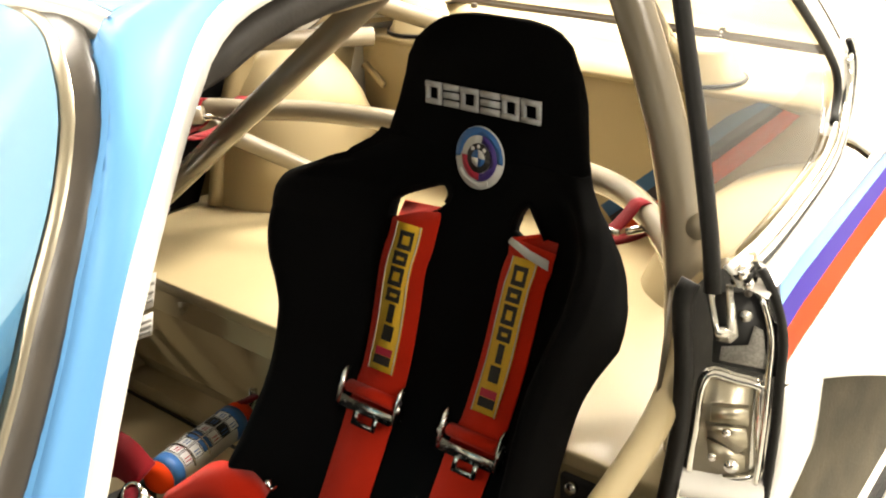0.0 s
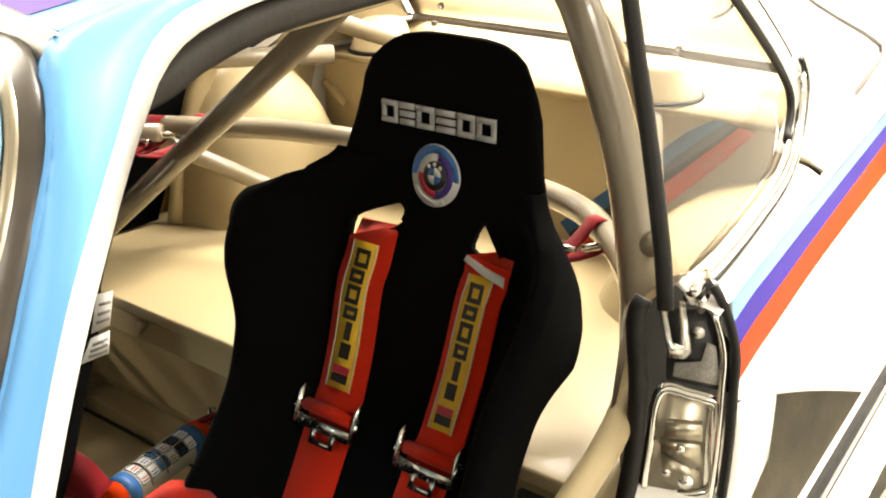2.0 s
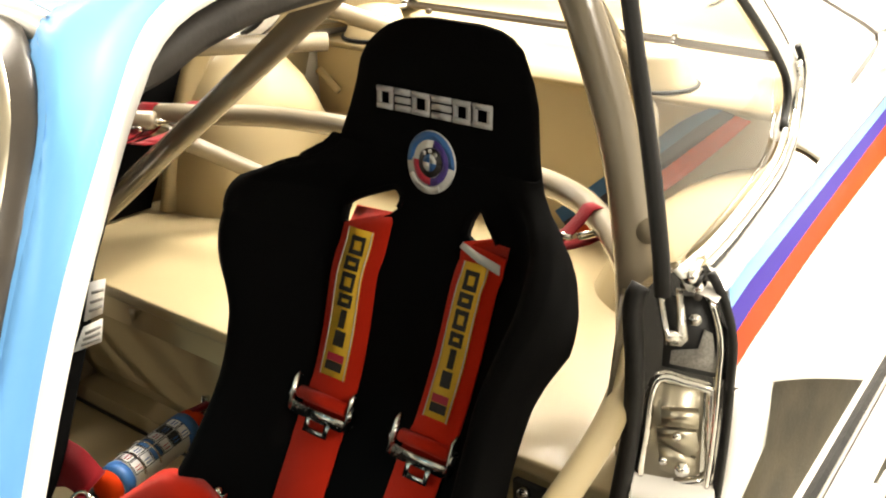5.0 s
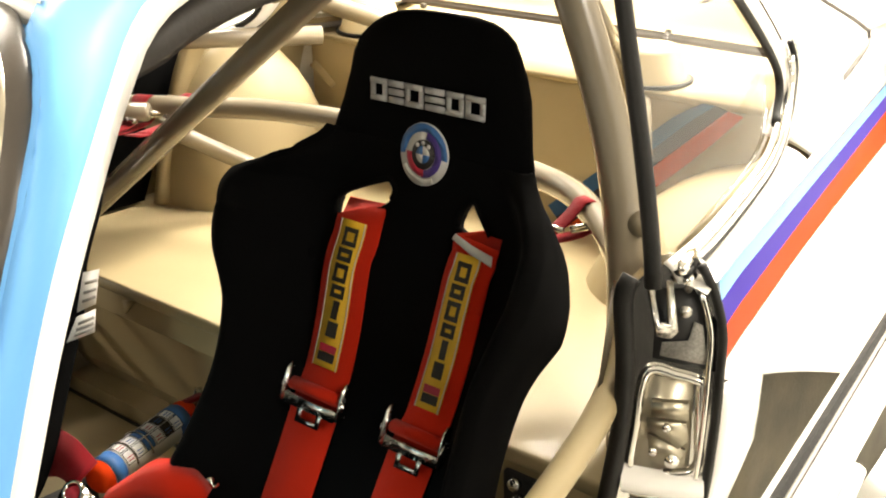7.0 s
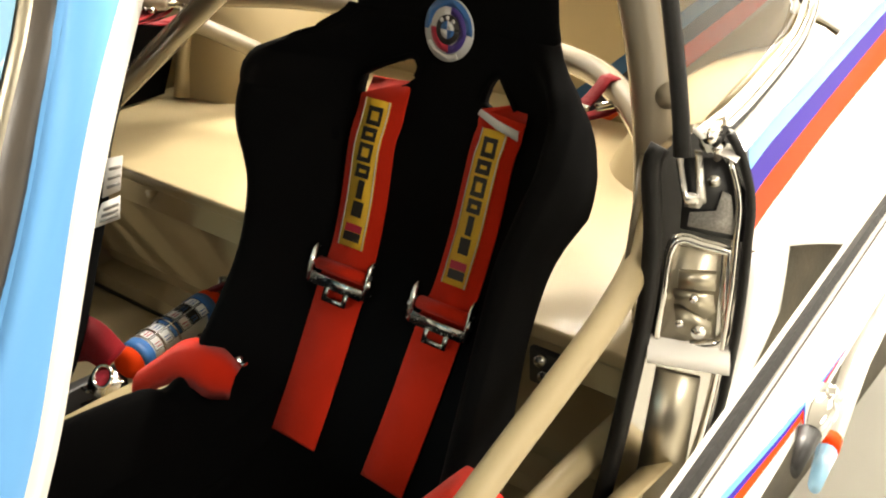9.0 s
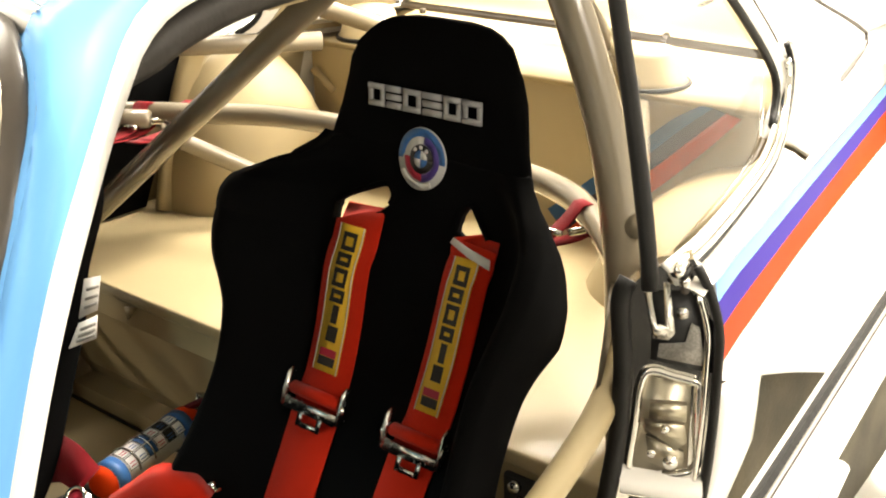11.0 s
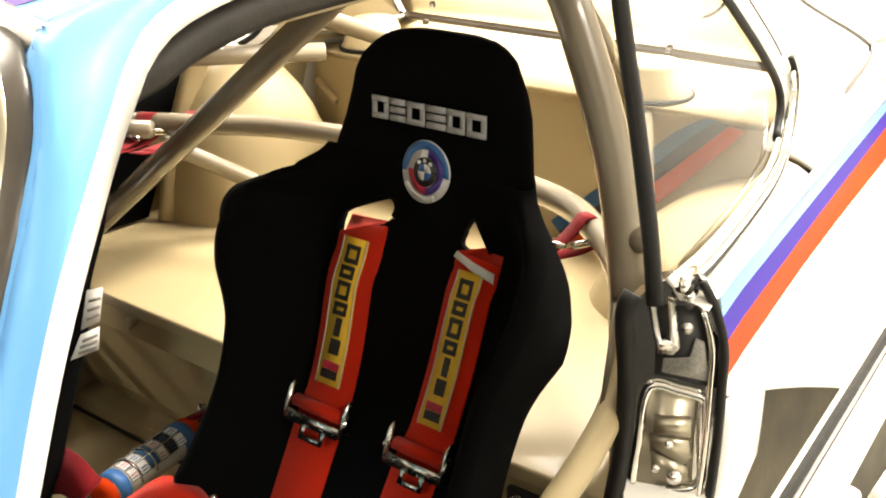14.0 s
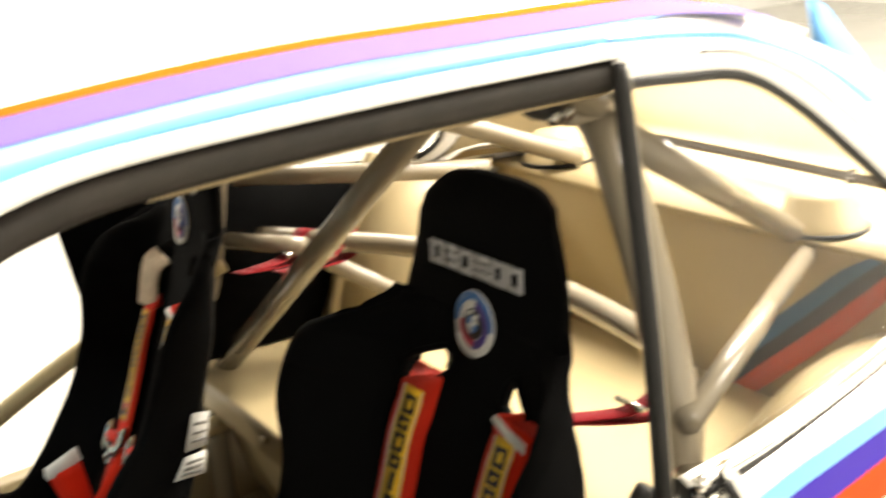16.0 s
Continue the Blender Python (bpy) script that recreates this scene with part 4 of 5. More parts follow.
def seat_shell(near_wing=0.9, far_wing=1.0, outer=OUTER):
    bm = bmesh.new()
    grid = []
    for i, (x, z, hw, wd, n) in enumerate(PROFILE):
        row = []
        for s in FOLD:
            c = max(-1.0, min(1.0, s))
            puff = 0.003 * math.cos(c * math.pi / 2)
            hem = 0.012 * max(0, (abs(c) - 0.90) / 0.10) ** 2
            near = near_wing + (0.9 - near_wing) * max(0.0, min(1.0, (0.62 - z) / 0.1))
            d = wd * wing(c) * (far_wing if c > 0 else near) + puff - hem
            wide = along(INNER, z) * max(0.0, min(1.0, (c - 0.5) / 0.5))
            k = 1.0
            if s > 1:
                head = 1.0 if z < 0.84 else max(0.35, 1.0 - (z - 0.84) * 9.0)
                d -= {2: 0.020, 3: 0.042, 4: 0.15}[s] * head - hem
                k = {2: 1.005 - 0.25 * max(0.0, min(0.08, z - 0.84)), 3: 1.0 - 0.7 * max(0.0, min(0.08, z - 0.84)), 4: 0.62}[s]
            elif s < -1:
                turn = min(d, along(outer, z))
                d = {-2: (d + turn) / 2, -3: turn, -4: turn - 0.03}[s]
                k = {-2: 1.003, -3: 1.0, -4: 0.72}[s]
            y, px, pz = SY + (c * hw + wide) * k, x + n.x * d, z + n.y * d
            row.append((y, px, pz))
        grid.append(row)
    # ease the bolsters round the corner between back and cushion
    span = [i for i, r in enumerate(PROFILE) if r[1] < 0.56 and -0.66 < r[0]]
    cols = FOLD
    for _ in range(110):
        old = [list(r) for r in grid]
        for i in span:
            for j, s in enumerate(cols):
                f = wing(max(-1, min(1, s))) * 0.5
                if f > 0:
                    a, b, c = old[i - 1][j], old[i][j], old[i + 1][j]
                    grid[i][j] = (b[0], b[1] + f * ((a[1] + c[1]) / 2 - b[1]), b[2] + f * ((a[2] + c[2]) / 2 - b[2]))
    cut = set()
    for h, poly in enumerate(HOLES):
        for i in range(len(grid) - 1):
            for j in range(len(grid[0]) - 1):
                cy = (grid[i][j][0] + grid[i + 1][j + 1][0]) / 2
                cz = (grid[i][j][2] + grid[i + 1][j + 1][2]) / 2
                if inside(cy, cz, poly) and grid[i][j][1] > -0.25:
                    cut.add((i, j, h))
    gone = {(i, j) for i, j, _ in cut}
    moved = {}
    for i, j, h in cut:
        for a, b in ((i, j), (i + 1, j), (i, j + 1), (i + 1, j + 1)):
            around = [(a - 1, b - 1), (a - 1, b), (a, b - 1), (a, b)]
            if not all(q in gone for q in around):
                q = snap(grid[a][b][0], grid[a][b][2], HOLES[h])
                moved[(a, b)] = (q.x, grid[a][b][1], q.y)
    vs = [[bm.verts.new((r[1], r[0], r[2])) for r in (moved.get((i, j), g) for j, g in enumerate(row))] for i, row in enumerate(grid)]
    for i in range(len(vs) - 1):
        for j in range(len(vs[0]) - 1):
            if (i, j) not in gone:
                bm.faces.new((vs[i][j], vs[i][j + 1], vs[i + 1][j + 1], vs[i + 1][j]))
    loose = [v for v in bm.verts if not v.link_faces]
    bmesh.ops.delete(bm, geom=loose, context="VERTS")
    return bm


def face_x(z, y=SY):
    """The seat's front face at height z above the cushion."""
    pts = sorted((b, a) for a, b, _, _ in ROWS[3:23])
    for (z0, x0), (z1, x1) in zip(pts, pts[1:]):
        if z0 <= z <= z1:
            return x0 + (x1 - x0) * (z - z0) / max(1e-6, z1 - z0) - 0.003
    return -0.13


seat = thing("racing_seat", (-0.35, SY, 0.17), "black velour racing bucket seat with silver embroidery and a round badge", "car seat", "racing seats")
shell = part("seat_cover", seat_shell(), M["black"], seat)
mod = shell.modifiers.new("thick", "SOLIDIFY")
mod.thickness, mod.offset = 0.014, -1.0
mid_face = min(shell.data.polygons, key=lambda f: abs(f.center.z - 0.78) + abs(f.center.y))
if mid_face.normal.x > 0:
    shell.data.flip_normals()
HEAD = [(0.895, 0.168, 0.014), (0.912, 0.170, 0.022), (0.925, 0.170, 0.030), (0.938, 0.167, 0.034), (0.955, 0.162, 0.036), (0.980, 0.157, 0.038), (1.020, 0.151, 0.038), (1.050, 0.144, 0.038), (1.075, 0.133, 0.036), (1.092, 0.120, 0.034), (1.104, 0.104, 0.030), (1.112, 0.085, 0.026), (1.117, 0.058, 0.02), (1.119, 0.022, 0.012)]
bm = bmesh.new()
loops = []
for z, hw, dep in HEAD:
    xf = face_x(min(z, 1.09)) + 0.0015 + 0.55 * max(0.0, z - 1.07)
    loop = []
    for k in range(48):
        a = 2 * math.pi * k / 48
        ca, sa = math.cos(a), math.sin(a)
        u = math.copysign(abs(ca) ** 0.5, ca) * hw * (0.94 if sa > 0.1 else 1.0) + 0.008 * min(1.0, max(0.0, (z - 0.88) / 0.08))
        if ca > 0:
            u += abs(ca) ** 0.5 * along(((0.895, 0.026), (0.912, 0.022), (0.938, 0.017), (0.955, 0.014), (0.98, 0.008), (1.01, 0.0)), z)
        if ca < 0:
            u -= 0.008 * abs(ca) ** 0.5 * min(1.0, max(0.0, (z - 0.93) / 0.08)) * min(1.0, max(0.0, (1.125 - z) / 0.06))
        v = math.copysign(abs(sa) ** 0.6, sa) * dep / 2
        loop.append(bm.verts.new((xf + dep / 2 + v, SY + u, z - 0.10 * max(0.0, z - 1.02))))
    loops.append(loop)
for l0, l1 in zip(loops, loops[1:]):
    for k in range(48):
        bm.faces.new((l0[k], l0[(k + 1) % 48], l1[(k + 1) % 48], l1[k]))
bm.faces.new(loops[0][::-1])
bm.faces.new(loops[-1])
part("headrest", bm, M["black"], seat, "rounded black velour headrest")
for e in (-1, 1):
    part("seat_mount", box(-0.85, SY + e * 0.235 - 0.015, 0.17, -0.25, SY + e * 0.235 + 0.015, 0.30, 0.004), M["plastic"], seat, "black steel seat mount")


for poly in (HOLES[0][1:8], HOLES[1][:6]):
    edge_line = smooth_line([(face_x(z) + 0.001, y, z) for y, z in poly], 5)
    part("hole_edge", sweep(edge_line, ring(0.0045, 8), normal=(-1, 0, 0.3)), M["black"], seat, "black bound edge of the belt slot")


def patch(outline, lift, bm=None):
    """A thin raised shape on the seat's front, from an outline of (y, z)."""
    bm = bm or bmesh.new()
    a = [bm.verts.new((face_x(z) - lift, y, z)) for y, z in outline]
    b = [bm.verts.new((face_x(z) - lift + 0.003, y, z)) for y, z in outline]
    bm.faces.new(a)
    bm.faces.new(b[::-1])
    for k in range(len(a)):
        bm.faces.new((a[k], b[k], b[(k + 1) % len(a)], a[(k + 1) % len(a)]))
    return bm


# six embroidered blocks, each a plain slab with notches
def block(y0, y1, z0, z1, kind):
    w, h, st = y1 - y0, z1 - z0, 0.0068
    bars = {"bars": [(0, 0, w, h * 0.26), (0, h * 0.37, w, h * 0.63), (0, h * 0.74, w, h)],
            "frame": [(0, 0, st, h), (w - st, 0, w, h), (0, 0, w, st), (0, h - st, w, h)]}[kind]
    bm = bmesh.new()
    for k, (a, b, c, d) in enumerate(bars):
        patch([(y1 - a, z0 + b), (y1 - c, z0 + b), (y1 - c, z0 + d), (y1 - a, z0 + d)], 0.0035 + 0.0004 * k, bm)
    return bm


x0 = 0.568
for w, kind in ((0.029, "frame"), (0.027, "bars"), (0.031, "frame"), (0.033, "bars"), (0.029, "frame"), (0.031, "frame")):
    part("embroidered_block", block(x0 - w, x0, 0.990, 1.020, kind), M["thread"], seat)
    x0 -= w + 0.0036


def disc(cy, cz, r0, r1, a0, a1, n=24):
    o = [(cy - r1 * math.cos(a0 + (a1 - a0) * k / n), cz + r1 * math.sin(a0 + (a1 - a0) * k / n)) for k in range(n + 1)]
    if r0 > 0:
        return o + [(cy - r0 * math.cos(a1 - (a1 - a0) * k / n), cz + r0 * math.sin(a1 - (a1 - a0) * k / n)) for k in range(n + 1)]
    return o + [(cy, cz)]


BY, BZ = 0.469, 0.931
badge = part("badge", patch(disc(BY, BZ, 0.0, 0.0415, 0, 2 * math.pi - 0.001, 40), 0.0035), M["badge_white"], seat, "round woven badge with coloured arcs")
for r0, r1, a0, a1, mt in ((0.030, 0.041, -5, 185, "badge_blue"), (0.0205, 0.0310, -92, 80, "badge_violet"), (0.033, 0.041, -150, -60, "badge_white"), (0.0195, 0.0290, -182, -85, "badge_red"), (0.0, 0.0195, 0, 359.9, "ink")):
    part("arc", patch(disc(BY, BZ, r0, r1, radians(a0), radians(a1)), 0.0042 + {"badge_blue": 0.0, "badge_violet": 0.0004, "badge_white": 0.0008, "badge_red": 0.0012, "ink": 0.0016}[mt]), M[mt], badge)
for k in range(4):
    part("quarter", patch(disc(BY, BZ, 0.0, 0.0115, radians(90 * k), radians(90 * k + 90), 8), 0.0064), M["badge_blue" if k % 2 else "badge_white"], badge)
for k in range(3):
    a = radians(90 + 40 * (k - 1))
    part("mark", patch(disc(BY - 0.0155 * math.cos(a), BZ + 0.0155 * math.sin(a), 0, 0.0032, 0, 6.28, 8), 0.0066), M["badge_white"], badge)

# ---- harness ----
harness = thing("seat_harness", (-0.26, SY, 0.60), "red shoulder belts with yellow labels on the black seat", "seat belt", "seat harnesses")


def strap_line(pts, lift=0.005):
    return [Vector((face_x(z) - lift if fx is None else fx, y, z)) for fx, y, z in pts]


def belt(path, width, mat, name="strap", label="", thick=0.0035, scale=None):
    line = resample([tuple(p) for p in path], 48)
    return part(name, sweep(line, rect(width, thick, 0.001), normal=lambda p: (-1.0, 0, 0.45), scale=scale), mat, harness, label)


STRAPS = (([(-0.128, 0.573, 0.795), (-0.137, 0.572, 0.818), (-0.148, 0.569, 0.834), (-0.160, 0.567, 0.828), (None, 0.567, 0.80), (None, 0.571, 0.768), (None, 0.562, 0.69), (None, 0.559, 0.625), (None, 0.566, 0.577), (None, 0.571, 0.50), (None, 0.575, 0.43), (None, 0.577, 0.372)], 0.086),
          ([(-0.128, 0.357, 0.795), (-0.137, 0.357, 0.822), (-0.148, 0.358, 0.842), (-0.160, 0.359, 0.837), (None, 0.360, 0.815), (None, 0.364, 0.795), (None, 0.364, 0.70), (None, 0.370, 0.615), (None, 0.380, 0.58), (None, 0.391, 0.48), (None, 0.398, 0.42), (None, 0.402, 0.372)], 0.074))
for k, (pts, wdt) in enumerate(STRAPS):
    belt(strap_line(pts), wdt, M["webbing"], "shoulder_strap", "red woven shoulder belt")
    lower = [q for q in pts if q[2] < 0.6]
    belt(strap_line([(None, q[1] - 0.004, q[2]) for q in lower], 0.005), wdt * 0.97, M["webbing"], "lower_strap")
    # yellow label with dark print and a small badge
    ys = [(q[1], q[2]) for q in pts if q[0] is None]

    def mid(z):
        for (ya, za), (yb, zb) in zip(ys, ys[1:]):
            if zb <= z <= za:
                return ya + (yb - ya) * (za - z) / (za - zb)
        return ys[0][0]

    lw = wdt * 0.56
    zt, zb = 0.824, 0.632
    n = 12
    zz = [zt + (zb - zt) * i / n for i in range(n + 1)]

    def on_strap(y, z, lift):
        return (face_x(z) - lift, y, z)

    label = part("label", loft([on_strap(mid(z) + lw / 2 + 0.004, z, 0.0105) for z in zz], [on_strap(mid(z) - lw / 2 + 0.004, z, 0.0105) for z in zz], thick=0.001), M["yellow"], harness, "yellow printed belt label")
    for e in (-1, 1):
        part("border", sweep([on_strap(mid(z) + e * lw * 0.47 + 0.004, z, 0.0112) for z in zz], rect(0.0012, 0.0008), normal=(-1, 0, 0.4)), M["badge_white"], label)
    for i, (hh, ww) in enumerate(((0.024, 0.56), (0.017, 0.56), (0.024, 0.54), (0.017, 0.54), (0.024, 0.26), (0.020, 0.42))):
        z1 = 0.815 - 0.0 - sum((0.024, 0.017, 0.024, 0.017, 0.024, 0.020)[:i]) - 0.0035 * i
        y = mid(z1 - hh / 2) + 0.004
        ring_shape = i in (0, 1, 2, 3)
        outer = [(y + lw * ww / 2, z1), (y - lw * ww / 2, z1), (y - lw * ww / 2, z1 - hh), (y + lw * ww / 2, z1 - hh)]
        bm = bmesh.new()
        st = 0.0062
        quads = [outer] if not ring_shape else [[(outer[0][0], z1), (outer[0][0] - st, z1), (outer[0][0] - st, z1 - hh), (outer[0][0], z1 - hh)], [(outer[1][0] + st, z1), (outer[1][0], z1), (outer[1][0], z1 - hh), (outer[1][0] + st, z1 - hh)],
                                                [(outer[0][0], z1), (outer[1][0], z1), (outer[1][0], z1 - st), (outer[0][0], z1 - st)], [(outer[0][0], z1 - hh + st), (outer[1][0], z1 - hh + st), (outer[1][0], z1 - hh), (outer[0][0], z1 - hh)]]
        for j, q in enumerate(quads):
            vs = [bm.verts.new(on_strap(a, b, 0.0113 + 0.0002 * j)) for a, b in q]
            bm.faces.new(vs)
        part("print_bar", bm, M["ink"], label)
    z1, y = 0.662, mid(0.655) + 0.004
    part("print_bar", loft([on_strap(y + lw * 0.33, z1, 0.0113), on_strap(y - lw * 0.33, z1, 0.0113)], [on_strap(y + lw * 0.33, z1 - 0.01, 0.0113), on_strap(y - lw * 0.33, z1 - 0.01, 0.0113)]), M["badge_red"], label)
    part("print_bar", loft([on_strap(y + lw * 0.33, z1 - 0.0105, 0.0113), on_strap(y - lw * 0.33, z1 - 0.0105, 0.0113)], [on_strap(y + lw * 0.33, z1 - 0.022, 0.0113), on_strap(y - lw * 0.33, z1 - 0.022, 0.0113)]), M["ink"], label)
    # steel three-bar adjuster
    bz, by = 0.598, mid(0.598)
    w = wdt / 2 + 0.008
    fx = face_x(bz)
    dx = 0.011

    def bar(a, b, r):
        return sweep([a, b], ring(r, 10))

    def at(u, v, o):
        return (face_x(bz + v) - o, by + u, bz + v)

    def slab(u0, v0, u1, v1, o, th=0.003):
        return plate([at(u0, v0, o), at(u1, v0, o), at(u1, v1, o), at(u0, v1, o)], (-th, 0, -th * 0.4))

    adj = part("adjuster", merge(slab(-w, -0.006, w, -0.019, 0.021), slab(-w * 0.55, -0.018, -w * 0.38, -0.035, 0.0215), slab(w * 0.20, -0.018, w * 0.37, -0.035, 0.0215), slab(-w * 0.38, -0.030, w * 0.20, -0.035, 0.0217)), M["steel"], harness, "zinc plated belt adjuster with a slotted tab")
    for e in (-1, 1):
        part("side_plate", plate([at(e * (w + 0.003), 0.026, 0.010), at(e * (w + 0.003), 0.030, 0.018), at(e * (w + 0.003), 0.024, 0.026), at(e * (w + 0.003), -0.016, 0.026), at(e * (w + 0.003), -0.022, 0.018), at(e * (w + 0.003), -0.020, 0.008)], (0, e * 0.003, 0)), M["steel"], adj)
        part("rivet", cyl(at(e * (w + 0.007), 0.0, 0.018), (0, e, 0), 0.0075, 0.006, 16, bevel=0.001), M["chrome"], adj)
    part("webbing_roll", sweep([at(w * 0.9, 0.004, 0.015), at(-w * 0.9, 0.004, 0.015)], ring(0.010, 14, 0.009)), M["webbing"], harness, "red webbing wound through the adjuster")
part("strap_edge", loft([(-0.162, 0.392, 0.846), (-0.166, 0.362, 0.838), (-0.166, 0.328, 0.830)], [(-0.168, 0.393, 0.840), (-0.172, 0.360, 0.828), (-0.171, 0.326, 0.818)], thick=0.001), M["badge_white"], harness, "white worn fold of the belt")

# second seat and harness on the far side
SHIFT = Vector((-0.079, 0.797, 0.0))
PIVOT = Vector((-0.28, SY, 0.0))
TURN = Matrix.Translation(PIVOT + SHIFT) @ Matrix.Rotation(radians(-3), 4, "Z") @ Matrix.Translation(-PIVOT)
NARROW = Matrix.Diagonal((1, 0.86, 1, 1))
far_seat = copy_thing(seat, TURN @ Matrix.Translation(seat.location) @ NARROW)
far_cover = next(o for o in far_seat.children if o.name.startswith("seat_cover"))
bm = seat_shell(0.62, 0.8, [(0.30, -0.040), (0.60, -0.030), (0.68, -0.008), (0.76, 0.008), (0.81, 0.020), (0.85, 0.027), (0.88, 0.024), (0.905, 0.014), (0.93, -0.006)])
bmesh.ops.translate(bm, verts=bm.verts, vec=-seat.location)
bmesh.ops.recalc_face_normals(bm, faces=bm.faces)
far_cover.data = bpy.data.meshes.new("seat_cover")
bm.to_mesh(far_cover.data)
bm.free()
far_cover.data.materials.append(M["black"])
far_cover.data.shade_smooth()
mid_face = min(far_cover.data.polygons, key=lambda f: abs(f.center.z - 0.61) + abs(f.center.y))
if mid_face.normal.x > 0:
    far_cover.data.flip_normals()
LEAN = Matrix.Translation((-0.232, 1.250, 0.734)) @ Matrix.Rotation(radians(-8), 4, "X") @ Matrix.Translation((0.2, -1.262, -0.77))
far_harness = copy_thing(harness, LEAN @ TURN @ Matrix.Translation(harness.location) @ Matrix.Diagonal((1, 0.75, 0.95, 1)))
# pale worn top of its inner belt, where it comes through the slot
fold_line = [(-0.215, 1.348, 0.852), (-0.234, 1.350, 0.842), (-0.244, 1.352, 0.820), (-0.250, 1.352, 0.795), (-0.258, 1.350, 0.765)]
fold = sweep([Vector(q) - Vector((0.008, 0, 0)) for q in resample(fold_line, 16)], rect(0.088, 0.004, 0.001), normal=lambda p: (-1.0, 0, 0.35))
bmesh.ops.transform(fold, matrix=far_harness.matrix_basis.inverted(), verts=fold.verts)
bmesh.ops.translate(fold, verts=fold.verts, vec=origin(far_harness))
part("worn_fold", fold, M["pale_worn"], far_harness, "pale worn fold of the belt")

# ---- loose belts, extinguisher ----
def ribbon(name, pts, width, mat, parent, up=(0, 0, 1), thick=0.003, label=""):
    return part(name, sweep(resample(pts, 28), rect(width, thick, 0.001), normal=up), mat, parent, label)


lap = thing("lap_belt", (-0.42, 0.74, 0.45), "red lap belt laid over the black seat bolster", "seat belt", "lap belts")
UPPER = [(-0.448, 0.835, 0.421), (-0.438, 0.785, 0.462), (-0.428, 0.735, 0.502), (-0.418, 0.700, 0.512), (-0.404, 0.668, 0.500), (-0.398, 0.646, 0.476)]
LOWER = [(-0.470, 0.822, 0.392), (-0.466, 0.775, 0.420), (-0.461, 0.725, 0.448), (-0.457, 0.690, 0.455), (-0.452, 0.662, 0.445), (-0.430, 0.640, 0.440)]
part("strap", loft(resample(UPPER, 24), [a.lerp(b, 0.35) + Vector((-0.014, -0.016, 0.016)) for a, b in zip(resample(UPPER, 24), resample(LOWER, 24))],
                   [a.lerp(b, 0.7) + Vector((-0.014, -0.016, 0.014)) for a, b in zip(resample(UPPER, 24), resample(LOWER, 24))], resample(LOWER, 24), thick=0.003), M["webbing"], lap)
part("clip", merge(cyl((-0.395, 0.655, 0.484), (-0.6, -0.5, 0.6), 0.007, 0.006, 14), box(-0.40, 0.640, 0.477, -0.388, 0.652, 0.483, 0.002)), M["chrome"], lap)
lap = thing("lap_belt", (-0.44, 0.24, 0.45), "red lap belt laid over the black seat bolster", "seat belt", "lap belts")
part("strap", loft(resample([(-0.52, 0.12, 0.43), (-0.53, 0.17, 0.480), (-0.525, 0.205, 0.494), (-0.515, 0.238, 0.482), (-0.50, 0.255, 0.45)], 20), resample([(-0.41, 0.12, 0.47), (-0.415, 0.17, 0.502), (-0.41, 0.205, 0.510), (-0.40, 0.232, 0.494), (-0.39, 0.248, 0.455)], 20), thick=0.003), M["webbing"], lap)
lap = thing("lap_belt", (-0.45, 1.40, 0.42), "red lap belt with a pale worn tab on the passenger seat", "seat belt", "lap belts")
part("strap", loft(resample([(-0.487, 1.368, 0.488), (-0.478, 1.349, 0.454), (-0.466, 1.322, 0.406), (-0.455, 1.300, 0.372)], 10), resample([(-0.428, 1.362, 0.506), (-0.424, 1.335, 0.449), (-0.420, 1.308, 0.399), (-0.416, 1.290, 0.365)], 10), thick=0.003), M["webbing"], lap)
part("tab", loft([(-0.493, 1.372, 0.493), (-0.488, 1.367, 0.484)], [(-0.489, 1.377, 0.506), (-0.458, 1.366, 0.495)], [(-0.429, 1.373, 0.532), (-0.424, 1.364, 0.508)], thick=0.004), M["badge_white"], lap, "pale worn belt end")
part("strap", loft(resample([(-0.372, 1.262, 0.560), (-0.400, 1.254, 0.530), (-0.431, 1.247, 0.496), (-0.473, 1.240, 0.450)], 10), resample([(-0.346, 1.246, 0.540), (-0.374, 1.238, 0.508), (-0.404, 1.231, 0.474), (-0.438, 1.226, 0.432)], 10), thick=0.003), M["webbing"], lap)

ext = thing("fire_extinguisher", (-0.27, 1.02, 0.31), "small red fire extinguisher with a blue and white printed label", "fire extinguisher")
AX = Vector((0.25, 0.066, 0.0)).normalized()
E0 = Vector((-0.362, 1.022, 0.316))
shape = [(0.0, 0.30), (0.003, 0.62), (0.010, 0.86), (0.020, 0.97), (0.032, 1.0), (0.23, 1.0), (0.245, 0.95), (0.256, 0.8), (0.262, 0.5)]
bm = bmesh.new()
u_v = AX.cross(Vector((0, 0, 1))).normalized()
loops = [[bm.verts.new(E0 + AX * d + (u_v * math.cos(2 * math.pi * k / 24) + Vector((0, 0, 1)) * math.sin(2 * math.pi * k / 24)) * 0.031 * r) for k in range(24)] for d, r in shape]
for l0, l1 in zip(loops, loops[1:]):
    for k in range(24):
        bm.faces.new((l0[k], l0[(k + 1) % 24], l1[(k + 1) % 24], l1[k]))
bm.faces.new(loops[0])
bm.faces.new(loops[-1])
part("bottle", bm, M["red"], ext)
part("sleeve", sweep([E0 + AX * 0.022, E0 + AX * 0.225], ring(0.0316, 24)), M["label_white"], ext, "white printed sleeve")
for a, b in ((0.022, 0.050), (0.196, 0.226)):
    part("band", sweep([E0 + AX * a, E0 + AX * b], ring(0.0320, 24)), M["badge_blue"], ext)
